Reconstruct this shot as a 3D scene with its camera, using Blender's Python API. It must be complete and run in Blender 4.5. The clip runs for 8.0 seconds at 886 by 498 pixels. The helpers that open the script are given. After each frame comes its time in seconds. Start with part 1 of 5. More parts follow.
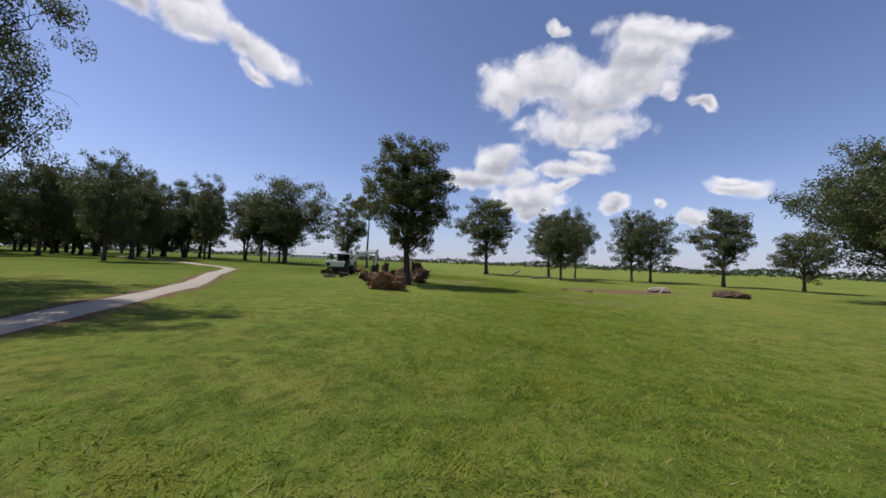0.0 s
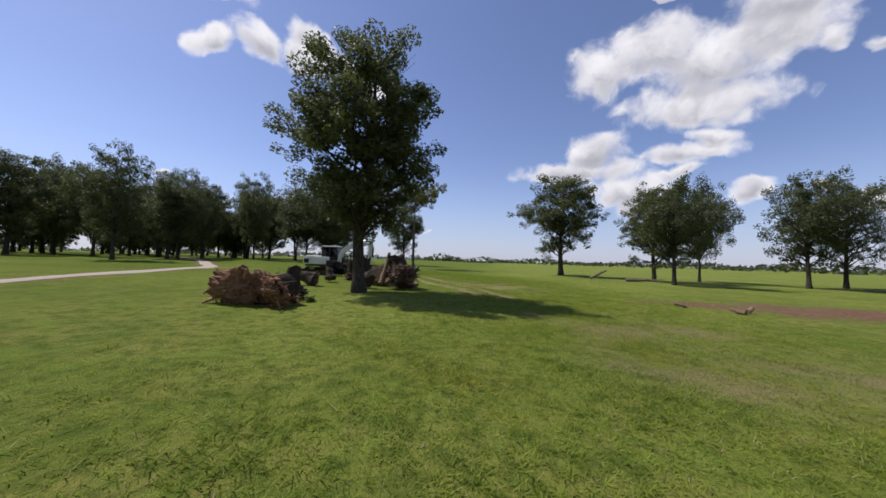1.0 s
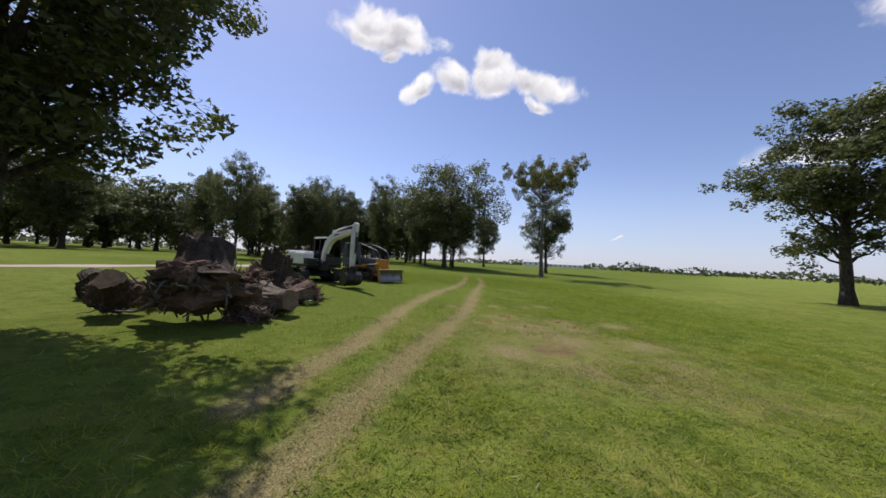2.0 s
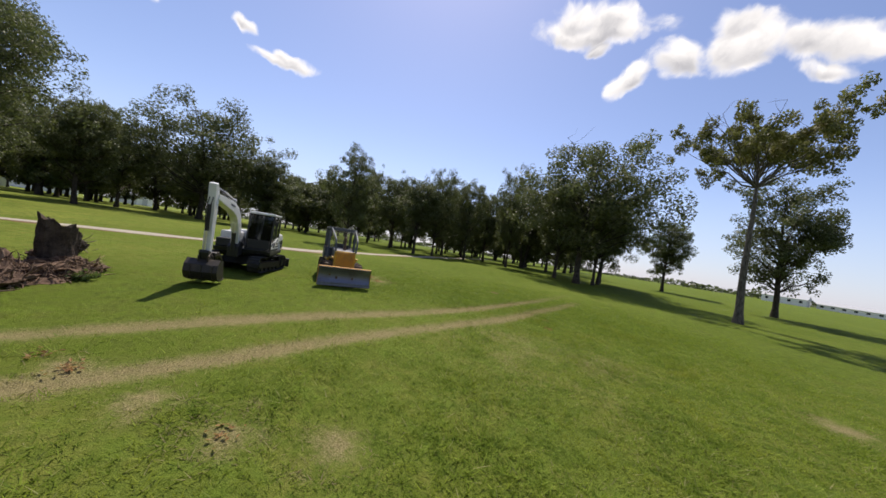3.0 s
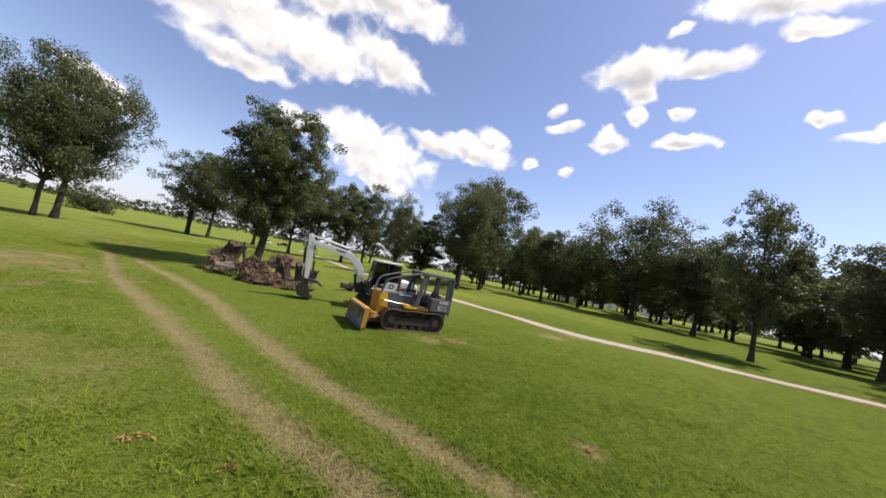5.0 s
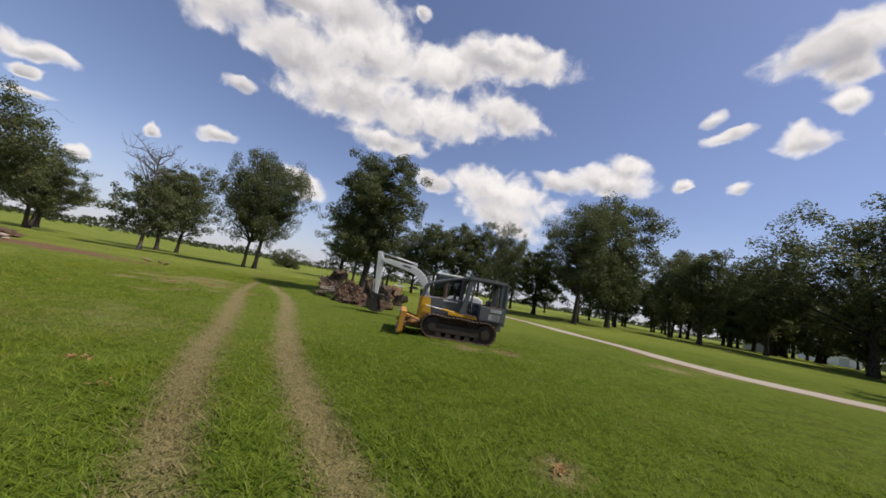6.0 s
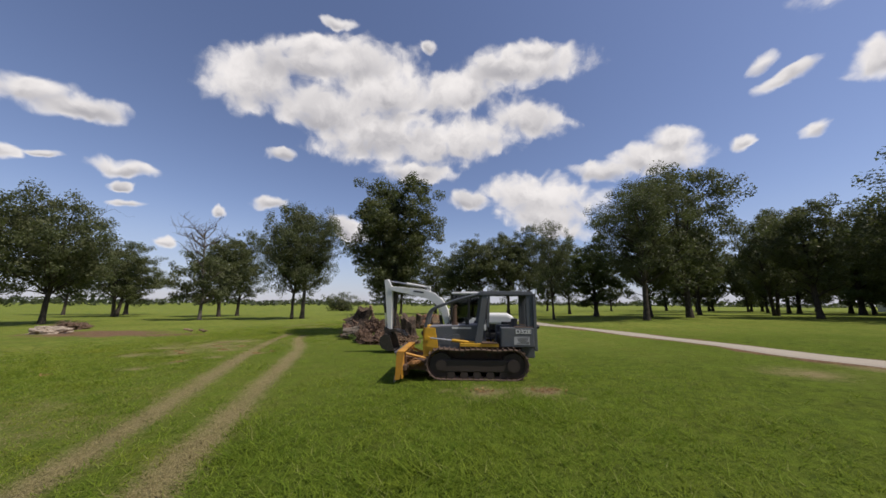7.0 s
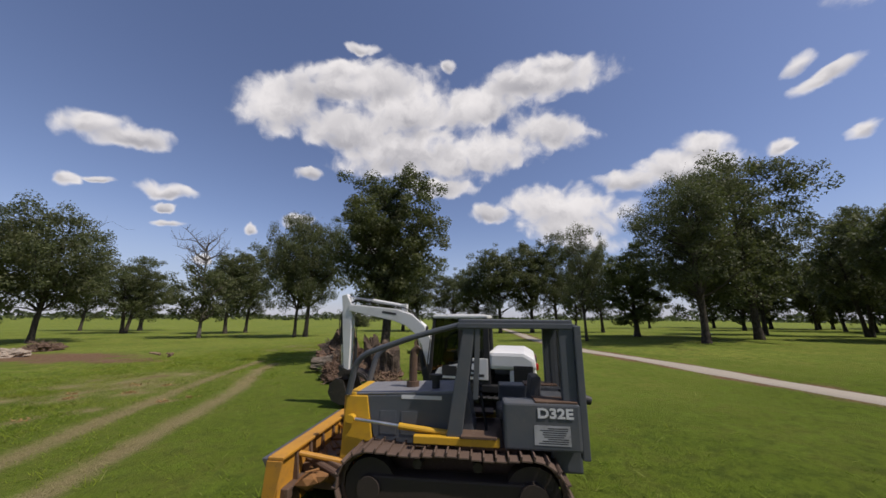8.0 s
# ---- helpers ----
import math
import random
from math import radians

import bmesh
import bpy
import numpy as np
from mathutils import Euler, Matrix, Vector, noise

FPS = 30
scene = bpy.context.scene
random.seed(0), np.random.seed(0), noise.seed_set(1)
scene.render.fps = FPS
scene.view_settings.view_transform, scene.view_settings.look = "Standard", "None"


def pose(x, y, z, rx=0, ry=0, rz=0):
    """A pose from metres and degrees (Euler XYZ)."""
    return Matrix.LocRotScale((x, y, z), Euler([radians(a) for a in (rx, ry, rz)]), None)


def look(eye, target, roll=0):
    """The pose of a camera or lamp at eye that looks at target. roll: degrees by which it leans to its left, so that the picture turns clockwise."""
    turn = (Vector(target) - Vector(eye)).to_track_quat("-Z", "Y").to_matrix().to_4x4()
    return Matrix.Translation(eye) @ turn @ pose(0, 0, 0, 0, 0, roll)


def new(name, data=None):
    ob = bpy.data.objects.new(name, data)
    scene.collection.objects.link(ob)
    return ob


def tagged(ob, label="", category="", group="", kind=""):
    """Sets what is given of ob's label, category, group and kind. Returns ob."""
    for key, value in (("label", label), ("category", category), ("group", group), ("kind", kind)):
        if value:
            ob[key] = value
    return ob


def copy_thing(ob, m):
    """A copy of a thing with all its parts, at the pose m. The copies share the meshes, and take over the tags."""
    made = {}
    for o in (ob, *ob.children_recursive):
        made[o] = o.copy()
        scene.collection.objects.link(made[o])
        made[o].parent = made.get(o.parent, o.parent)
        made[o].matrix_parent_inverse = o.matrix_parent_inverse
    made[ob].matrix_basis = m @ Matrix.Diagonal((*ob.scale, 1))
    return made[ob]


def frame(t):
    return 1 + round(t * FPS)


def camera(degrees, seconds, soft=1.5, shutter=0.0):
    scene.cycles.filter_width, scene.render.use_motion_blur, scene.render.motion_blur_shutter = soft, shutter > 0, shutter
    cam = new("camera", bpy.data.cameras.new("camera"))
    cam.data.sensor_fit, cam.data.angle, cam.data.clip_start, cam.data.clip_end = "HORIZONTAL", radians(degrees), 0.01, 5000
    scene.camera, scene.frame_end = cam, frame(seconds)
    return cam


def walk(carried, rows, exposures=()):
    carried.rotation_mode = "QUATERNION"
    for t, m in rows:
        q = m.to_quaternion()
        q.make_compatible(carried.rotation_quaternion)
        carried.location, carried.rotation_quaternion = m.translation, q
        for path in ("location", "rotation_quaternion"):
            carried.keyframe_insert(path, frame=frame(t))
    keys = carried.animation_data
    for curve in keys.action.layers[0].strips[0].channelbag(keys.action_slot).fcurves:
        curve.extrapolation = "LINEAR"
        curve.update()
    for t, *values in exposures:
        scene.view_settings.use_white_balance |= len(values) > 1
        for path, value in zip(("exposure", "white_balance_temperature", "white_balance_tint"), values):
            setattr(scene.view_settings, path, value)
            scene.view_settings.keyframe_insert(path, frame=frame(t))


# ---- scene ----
cam = camera(109.0, 8.0, soft=1.6)
PATH = [
    (0, (-3.541, -33.255, 2.598), (-3.117, -31.302, 2.678), 2.15),
    (0.5, (1.675, -26.178, 2.379), (1.822, -24.185, 2.441), 2.49),
    (1, (6.175, -18.669, 2.108), (6.045, -16.675, 2.178), 1.58),
    (1.2, (7.784, -15.752, 1.978), (7.541, -13.768, 2.051), 1.26),
    (2.3, (12.555, 6.421, 2.033), (11.086, 7.777, 2.084), 4.73),
    (2.5, (12.334, 9.743, 2.315), (10.721, 10.925, 2.340), 6.28),
    (3, (11.357, 16.476, 2.897), (9.505, 17.231, 2.891), 8.80),
    (3.5, (9.181, 22.810, 3.267), (7.183, 22.886, 3.221), 11.47),
    (4, (5.481, 27.455, 3.196), (3.643, 26.673, 3.106), 13.30),
    (4.5, (2.243, 31.119, 3.274), (0.752, 29.787, 3.304), 11.06),
    (5, (-1.387, 33.357, 3.488), (-2.301, 31.583, 3.616), 11.65),
    (5.2, (-2.245, 33.602, 3.412), (-2.956, 31.739, 3.570), 11.58),
    (6.3, (-6.938, 32.779, 2.179), (-6.889, 30.795, 2.429), 7.75),
    (6.5, (-7.326, 32.059, 2.250), (-7.397, 30.075, 2.487), -0.73),
    (7, (-7.992, 30.157, 2.715), (-7.789, 28.196, 3.055), 0.33),
    (7.5, (-8.629, 27.489, 3.046), (-8.213, 25.572, 3.434), 3.83),
    (8, (-8.813, 24.179, 3.180), (-8.475, 22.254, 3.605), 0.38),
]
walk(cam, [(t, look(eye, target, roll)) for t, eye, target, roll in PATH],
     [(0, 0.03, 6350, 15), (1.2, 0.08, 6400, 15), (2.5, 0.32, 6750, 13), (3.5, 0.42, 7000, 12), (4.5, 0.62, 7050, 12), (5.2, 0.52, 7050, 13), (6.3, 0.0, 6850, 13), (7.0, -0.02, 6800, 13), (7.6, -0.08, 6750, 14), (8, -0.10, 6700, 14)])

# ---- light ----
SUN_EL, SUN_AZ = 57.0, 285.0          # height, and compass turn from +y clockwise
S_DIR = Vector((math.sin(radians(SUN_AZ)) * math.cos(radians(SUN_EL)), math.cos(radians(SUN_AZ)) * math.cos(radians(SUN_EL)), math.sin(radians(SUN_EL))))
sun = new("sun", bpy.data.lights.new("sun", "SUN"))
sun.data.energy, sun.data.angle, sun.data.color = 4.3, radians(0.53), (1.0, 0.95, 0.87)
sun.matrix_world = look((0, 0, 60), Vector((0, 0, 60)) - S_DIR)


class Nodes:
    """A short way to write node trees."""

    def __init__(self, tree):
        self.tree = tree
        tree.nodes.clear()

    def add(self, kind, **values):
        n = self.tree.nodes.new(kind)
        for key, value in values.items():
            if key in n.inputs:
                n.inputs[key].default_value = value
        return n

    def link(self, a, b):
        self.tree.links.new(a, b)

    def math(self, op, a, b=0.0, clamp=False):
        n = self.tree.nodes.new("ShaderNodeMath")
        n.operation, n.use_clamp = op, clamp
        for i, v in enumerate((a, b)):
            if isinstance(v, (int, float)):
                n.inputs[i].default_value = v
            else:
                self.link(v, n.inputs[i])
        return n.outputs[0]

    def noise(self, vec, scale, detail=4.0, rough=0.55, distort=0.0):
        n = self.add("ShaderNodeTexNoise", Scale=scale, Detail=detail, Roughness=rough, Distortion=distort)
        if vec is not None:
            self.link(vec, n.inputs["Vector"])
        return n.outputs["Fac"]

    def span(self, v, a, b, c=0.0, d=1.0, smooth=True):
        n = self.tree.nodes.new("ShaderNodeMapRange")
        n.interpolation_type = "SMOOTHSTEP" if smooth else "LINEAR"
        self.link(v, n.inputs[0])
        for i, q in zip((1, 2, 3, 4), (a, b, c, d)):
            n.inputs[i].default_value = q
        return n.outputs[0]

    def mix(self, f, a, b):
        n = self.tree.nodes.new("ShaderNodeMix")
        n.data_type = "RGBA"
        for i, v in ((0, f), (6, a), (7, b)):
            if isinstance(v, (int, float)):
                n.inputs[i].default_value = v
            elif isinstance(v, tuple):
                n.inputs[i].default_value = (*v[:3], 1)
            else:
                self.link(v, n.inputs[i])
        return n.outputs[2]

    def dot(self, v, w):
        n = self.tree.nodes.new("ShaderNodeVectorMath")
        n.operation = "DOT_PRODUCT"
        self.link(v, n.inputs[0])
        n.inputs[1].default_value = w
        return n.outputs["Value"]


# clouds: azimuth (left of +y), height, half length, half breadth, lean, all in degrees
CLOUDS_NORTH_HIGH = [
    (-22.3, 29.2, 4.3, 3.9, 29), (-29.5, 30.3, 6.5, 3.8, -7), (-37.0, 27.0, 6.4, 4.2, -6), (-43.4, 28.4, 5.3, 3.8, -14),
    (-44.6, 31.2, 5.0, 2.8, -25), (-46.5, 32.8, 7.4, 1.6, -24), (-34.4, 22.3, 9.0, 2.5, -5), (-35.3, 21.7, 6.1, 1.9, -24),
    (-47.6, 25.2, 1.3, 1.4, 1), (-51.8, 22.7, 1.8, 0.7, -29), (-31.2, 36.4, 1.9, 0.7, -36),
]
CLOUDS_NORTH_LOW = [
    (-19.0, 14.9, 9.1, 2.1, -3), (-21.6, 17.8, 4.2, 2.8, 13), (-34.0, 16.3, 5.9, 1.6, -2), (-33.0, 13.7, 3.0, 0.9, 9),
    (-37.4, 17.8, 3.0, 1.1, -22), (-27.0, 11.4, 6.4, 2.3, 0), (-40.5, 10.0, 2.4, 1.3, 21), (-46.8, 10.0, 0.8, 0.7, 13),
    (-50.6, 7.7, 2.7, 1.0, -4), (-55.8, 11.3, 3.3, 1.2, -8), (-55.5, 12.2, 2.4, 0.7, -7), (-27.7, 9.3, 3.0, 1.3, 9),
    (45.8, 10.6, 1.0, 0.4, 20),
]
CLOUDS_NORTHWEST = [
    (47.4, 35.3, 8.9, 1.8, -2), (50.1, 37.1, 3.5, 1.7, -4), (44.9, 36.3, 3.5, 1.9, -4), (46.4, 33.2, 1.6, 0.9, -7),
    (41.1, 28.8, 3.1, 1.7, 28), (35.1, 30.3, 3.0, 2.3, -9), (28.1, 30.8, 3.9, 3.0, -5), (19.9, 29.2, 6.3, 1.8, -14),
    (28.7, 32.9, 2.3, 1.4, -14), (19.5, 26.6, 2.4, 0.9, -11), (6.5, 5.2, 0.7, 0.3, 4),
]
CLOUDS_WEST = [
    (126.1, 34.5, 5.3, 2.9, 1), (124.8, 31.6, 2.8, 2.0, 16), (116.2, 34.2, 4.3, 1.4, 6), (108.8, 39.2, 6.9, 1.9, -11),
    (105.6, 35.7, 2.8, 1.2, -10), (137.2, 28.9, 1.3, 1.0, 0), (135.5, 26.3, 2.6, 0.8, 6), (128.1, 24.9, 2.6, 1.6, 3),
    (124.8, 28.6, 1.9, 1.0, -1), (118.2, 28.6, 1.5, 1.0, 0), (117.3, 24.9, 3.6, 1.0, -11), (140.1, 21.4, 1.3, 0.9, 0),
    (134.3, 20.3, 1.0, 0.8, 8), (103.5, 26.4, 1.4, 0.8, -10), (98.3, 24.0, 4.0, 0.9, -2), (98.0, 24.6, 2.0, 0.9, -9),
    (120.1, 38.3, 1.3, 0.5, 7),
]
CLOUDS_SOUTH_HIGH = [
    (-140.7, 32.7, 6.2, 3.8, 24), (-150.8, 38.0, 11.7, 3.2, 15), (-149.6, 39.4, 6.9, 1.8, 18), (-161.3, 36.1, 7.9, 4.8, 12),
    (-151.4, 31.3, 6.8, 3.0, 9), (-162.4, 29.5, 11.3, 4.4, 9), (-175.6, 28.2, 11.1, 4.0, 8), (-176.8, 36.0, 7.6, 3.4, 2),
    (170.7, 39.0, 9.8, 2.9, -2), (168.0, 40.9, 4.2, 1.6, -6), (169.7, 31.1, 6.1, 2.7, -20), (-168.2, 23.3, 6.7, 2.1, -2),
    (-145.1, 23.4, 2.3, 1.0, 9), (-153.0, 43.4, 2.2, 0.8, 5), (-170.2, 42.4, 1.4, 0.9, -7),
]
CLOUDS_SOUTH_LOW = [
    (-119.2, 22.5, 3.0, 1.5, 23), (-122.5, 22.4, 3.8, 1.5, 16), (-127.0, 16.4, 2.9, 1.1, 5), (-127.0, 14.2, 1.2, 0.6, 5),
    (-118.3, 15.0, 1.0, 1.1, -40), (-120.6, 15.7, 1.2, 0.6, 12), (-128.2, 12.1, 1.6, 0.5, 10), (-132.2, 7.9, 1.4, 0.8, 11),
    (-144.2, 15.8, 2.5, 1.0, 28), (-138.0, 13.1, 0.9, 0.7, -7), (-156.9, 12.8, 3.1, 1.8, -19), (-178.9, 18.3, 3.7, 2.0, -6),
    (168.1, 18.3, 9.6, 3.7, -12), (167.2, 15.3, 7.6, 3.2, -9), (158.4, 21.2, 3.9, 1.6, -18), (150.3, 21.6, 5.9, 2.3, -6),
    (148.0, 23.7, 3.2, 1.7, -13), (165.8, 13.0, 5.6, 1.7, -7),
]
CLOUDS = CLOUDS_NORTH_HIGH + CLOUDS_NORTH_LOW + CLOUDS_NORTHWEST + CLOUDS_WEST + CLOUDS_SOUTH_HIGH + CLOUDS_SOUTH_LOW


def make_world():
    world = bpy.data.worlds.new("sky")
    scene.world = world
    world.use_nodes = True
    k = Nodes(world.node_tree)
    sky = k.add("ShaderNodeTexSky")
    sky.sky_type, sky.sun_disc = "NISHITA", False
    sky.sun_elevation, sky.sun_rotation = radians(SUN_EL), radians(SUN_AZ)
    sky.air_density, sky.dust_density, sky.ozone_density, sky.altitude = 1.0, 0.4, 2.5, 200
    co = k.add("ShaderNodeTexCoord").outputs["Generated"]
    rise = k.add("ShaderNodeSeparateXYZ")
    k.link(co, rise.inputs[0])
    tint = k.mix(1.0, sky.outputs[0], (1.14, 1.05, 1.14))
    tint.node.blend_type = "MULTIPLY"
    base = k.mix(k.span(rise.outputs[2], -0.02, 0.28, 0.65, 0.0), tint, (3.5, 4.3, 6.0))
    # billows: noises bend the way before the clouds are laid out
    for scale, push in ((6.0, 0.030), (17.0, 0.016), (48.0, 0.006)):
        n = k.add("ShaderNodeTexNoise", Scale=scale, Detail=2.0, Roughness=0.5)
        k.link(co, n.inputs["Vector"])
        off = k.tree.nodes.new("ShaderNodeVectorMath")
        off.operation = "MULTIPLY_ADD"
        k.link(n.outputs["Color"], off.inputs[0])
        off.inputs[1].default_value = (push * 2, push * 2, push * 2)
        off.inputs[2].default_value = (-push, -push, -push)
        put = k.tree.nodes.new("ShaderNodeVectorMath")
        k.link(co, put.inputs[0])
        k.link(off.outputs[0], put.inputs[1])
        co = put.outputs[0]
    field = under = None
    for az, el, a, b, lean in CLOUDS:
        A, E, L = radians(az), radians(el), radians(lean)
        c = Vector((-math.sin(A) * math.cos(E), math.cos(A) * math.cos(E), math.sin(E)))
        r = Vector((math.cos(A), math.sin(A), 0))
        u = r.cross(c)
        r, u = r * math.cos(L) + u * math.sin(L), u * math.cos(L) - r * math.sin(L)
        x = k.dot(co, r / math.sin(radians(a)))
        y = k.dot(co, u / math.sin(radians(b)))
        q = k.math("ADD", k.math("MULTIPLY", x, x), k.math("MULTIPLY", y, y))
        # the far side of the sky is kept out
        q = k.math("ADD", q, k.math("MULTIPLY", k.math("LESS_THAN", k.dot(co, c), 0.0), 99.0))
        v = k.math("SUBTRACT", 1.0, q)
        w = k.math("SUBTRACT", v, k.math("MULTIPLY", y, 0.9))
        field = v if field is None else k.math("SMOOTH_MAX", field, v)
        under = w if under is None else k.math("SMOOTH_MAX", under, w)
    # cauliflower rims: rounded cells and a fine fray
    puff = k.add("ShaderNodeTexVoronoi", Scale=26.0)
    puff.feature = "SMOOTH_F1"
    puff.inputs["Smoothness"].default_value = 0.6
    k.link(co, puff.inputs["Vector"])
    fray = k.noise(co, 20.0, 8.0, 0.56)
    f = k.math("ADD", k.math("MAXIMUM", field, -2.0), k.math("MULTIPLY", k.math("SUBTRACT", fray, 0.5), 2.1))
    f = k.math("ADD", f, k.math("MULTIPLY", k.math("SUBTRACT", 0.42, puff.outputs["Distance"]), 0.8))
    mask = k.math("POWER", k.span(f, -0.55, 0.70), 1.15)
    # sunlit rims and tops, greyer undersides and thick hearts
    low = k.span(k.math("SUBTRACT", under, field), -0.35, 0.75)
    body = k.noise(co, 10.0, 5.0, 0.6)
    thick = k.span(field, -0.15, 0.95)
    depth = k.math("MULTIPLY", thick, k.math("ADD", k.math("MULTIPLY", low, 0.75), k.math("MULTIPLY", k.span(body, 0.36, 0.66), 0.50)), clamp=True)
    white = k.mix(k.math("MULTIPLY", depth, 0.95), (8.0, 8.0, 8.1), (3.5, 3.6, 4.0))
    col = k.mix(mask, base, white)
    bg = k.add("ShaderNodeBackground", Strength=0.11)
    k.link(col, bg.inputs[0])
    out = k.add("ShaderNodeOutputWorld")
    k.link(bg.outputs[0], out.inputs[0])


make_world()

# ---- materials ----
def material(name, build):
    m = bpy.data.materials.new(name)
    m.use_nodes = True
    k = Nodes(m.node_tree)
    shader = build(k)
    out = k.add("ShaderNodeOutputMaterial")
    k.link(shader, out.inputs[0])
    return m


def principled(k, col, rough=0.8, metal=0.0, bump=None, strength=0.3, dist=0.02, spec=0.5):
    p = k.add("ShaderNodeBsdfPrincipled", Metallic=metal)
    p.inputs["Specular IOR Level"].default_value = spec
    if isinstance(col, tuple):
        p.inputs["Base Color"].default_value = (*col, 1)
    else:
        k.link(col, p.inputs["Base Color"])
    if isinstance(rough, (int, float)):
        p.inputs["Roughness"].default_value = rough
    else:
        k.link(rough, p.inputs["Roughness"])
    if bump is not None:
        b = k.add("ShaderNodeBump", Strength=strength, Distance=dist)
        k.link(bump, b.inputs["Height"])
        k.link(b.outputs[0], p.inputs["Normal"])
    return p.outputs[0]


def where(k):
    return k.add("ShaderNodeTexCoord").outputs["Object"]


def leaf_material(name, dark, light, olive):
    def build(k):
        geo = k.add("ShaderNodeNewGeometry").outputs["Random Per Island"]
        rnd = k.add("ShaderNodeObjectInfo").outputs["Random"]
        wide = k.noise(where(k), 0.45, 3.0)
        col = k.mix(geo, dark, light)
        col = k.mix(k.math("MULTIPLY", k.span(wide, 0.45, 0.7), 0.6), col, olive)
        clump = k.noise(where(k), 1.5, 2.0)
        col = k.mix(k.math("MULTIPLY", k.span(clump, 0.46, 0.66), 0.45), col, light)
        col = k.mix(k.math("MULTIPLY", rnd, 0.30), col, dark)
        p = principled(k, col, 0.55, spec=0.35)
        t = k.add("ShaderNodeBsdfTranslucent")
        k.link(k.mix(0.45, col, (0.14, 0.18, 0.04)), t.inputs[0])
        mixed = k.add("ShaderNodeMixShader", Fac=0.38)
        k.link(p, mixed.inputs[1])
        k.link(t.outputs[0], mixed.inputs[2])
        return mixed.outputs[0]
    return material(name, build)


def bark_material(name, a, b):
    def build(k):
        co = k.add("ShaderNodeMapping")
        co.inputs["Scale"].default_value = (1, 1, 0.25)
        k.link(where(k), co.inputs[0])
        n = k.noise(co.outputs[0], 14.0, 6.0, 0.65)
        w = k.noise(where(k), 1.3, 3.0)
        col = k.mix(k.span(n, 0.35, 0.65), a, b)
        col = k.mix(k.math("MULTIPLY", w, 0.4), col, a)
        return principled(k, col, 0.9, bump=n, strength=0.9, dist=0.05, spec=0.2)
    return material(name, build)


LEAF_OAK = leaf_material("oak_leaves", (0.043, 0.054, 0.023), (0.130, 0.148, 0.058), (0.150, 0.142, 0.066))
LEAF_BRIGHT = leaf_material("bright_oak_leaves", (0.050, 0.072, 0.022), (0.13, 0.165, 0.050), (0.14, 0.145, 0.050))
LEAF_OLIVE = leaf_material("olive_leaves", (0.075, 0.080, 0.028), (0.21, 0.20, 0.065), (0.24, 0.190, 0.065))
BARK = bark_material("oak_bark", (0.030, 0.024, 0.019), (0.10, 0.085, 0.07))
BARK_GREY = bark_material("grey_bark", (0.06, 0.052, 0.045), (0.19, 0.17, 0.15))


def ground_build(k):
    co = where(k)
    n1 = k.noise(co, 0.09, 4.0, 0.6)
    n2 = k.noise(co, 0.55, 5.0, 0.65)
    n3 = k.noise(co, 7.0, 5.0, 0.7)
    n4 = k.noise(co, 45.0, 3.0, 0.7)
    n5 = k.noise(co, 2.6, 4.0, 0.6)
    n6 = k.noise(co, 1.1, 3.0, 0.6, 0.6)
    col = k.mix(k.span(n1, 0.35, 0.65), (0.119, 0.159, 0.026), (0.198, 0.231, 0.044))
    col = k.mix(k.math("MULTIPLY", k.span(n2, 0.42, 0.66), 0.70), col, (0.248, 0.231, 0.059))
    col = k.mix(k.math("MULTIPLY", k.span(n3, 0.45, 0.70), 0.60), col, (0.047, 0.072, 0.013))
    col = k.mix(k.math("MULTIPLY", k.span(n4, 0.45, 0.68), 0.7), col, (0.225, 0.262, 0.049))
    col = k.mix(k.math("MULTIPLY", k.span(n5, 0.44, 0.64), 0.62), col, (0.058, 0.095, 0.014))
    col = k.mix(k.math("MULTIPLY", k.span(n6, 0.50, 0.66), 0.50), col, (0.161, 0.238, 0.036))
    lush = k.add("ShaderNodeAttribute")
    lush.attribute_name = "lush"
    col = k.mix(k.math("MULTIPLY", lush.outputs["Fac"], 0.75), col, k.mix(k.span(k.math("ADD", k.math("MULTIPLY", n3, 0.5), k.math("MULTIPLY", n5, 0.5)), 0.36, 0.62), (0.026, 0.050, 0.006), (0.125, 0.173, 0.019)))
    dry = k.add("ShaderNodeAttribute")
    dry.attribute_name = "dry"
    d = k.span(k.math("ADD", dry.outputs["Fac"], k.math("ADD", k.math("MULTIPLY", k.math("SUBTRACT", n2, 0.5), 0.7), k.math("ADD", k.math("MULTIPLY", k.math("SUBTRACT", n4, 0.5), 0.9), k.math("MULTIPLY", k.math("SUBTRACT", n3, 0.5), 0.8)))), 0.12, 0.85)
    straw = k.mix(k.span(n4, 0.3, 0.7), (0.13, 0.106, 0.046), (0.36, 0.302, 0.150))
    col = k.mix(d, col, straw)
    soil = k.add("ShaderNodeAttribute")
    soil.attribute_name = "soil"
    s = k.span(k.math("ADD", soil.outputs["Fac"], k.math("MULTIPLY", k.math("SUBTRACT", n2, 0.5), 1.2)), 0.35, 0.75)
    earth = k.mix(k.span(n3, 0.3, 0.7), (0.11, 0.062, 0.036), (0.24, 0.155, 0.095))
    col = k.mix(s, col, earth)
    h = k.math("ADD", n3, k.math("MULTIPLY", n4, 0.6))
    return principled(k, col, 0.95, bump=h, strength=0.9, dist=0.08, spec=0.05)


GROUND = material("meadow_grass", ground_build)


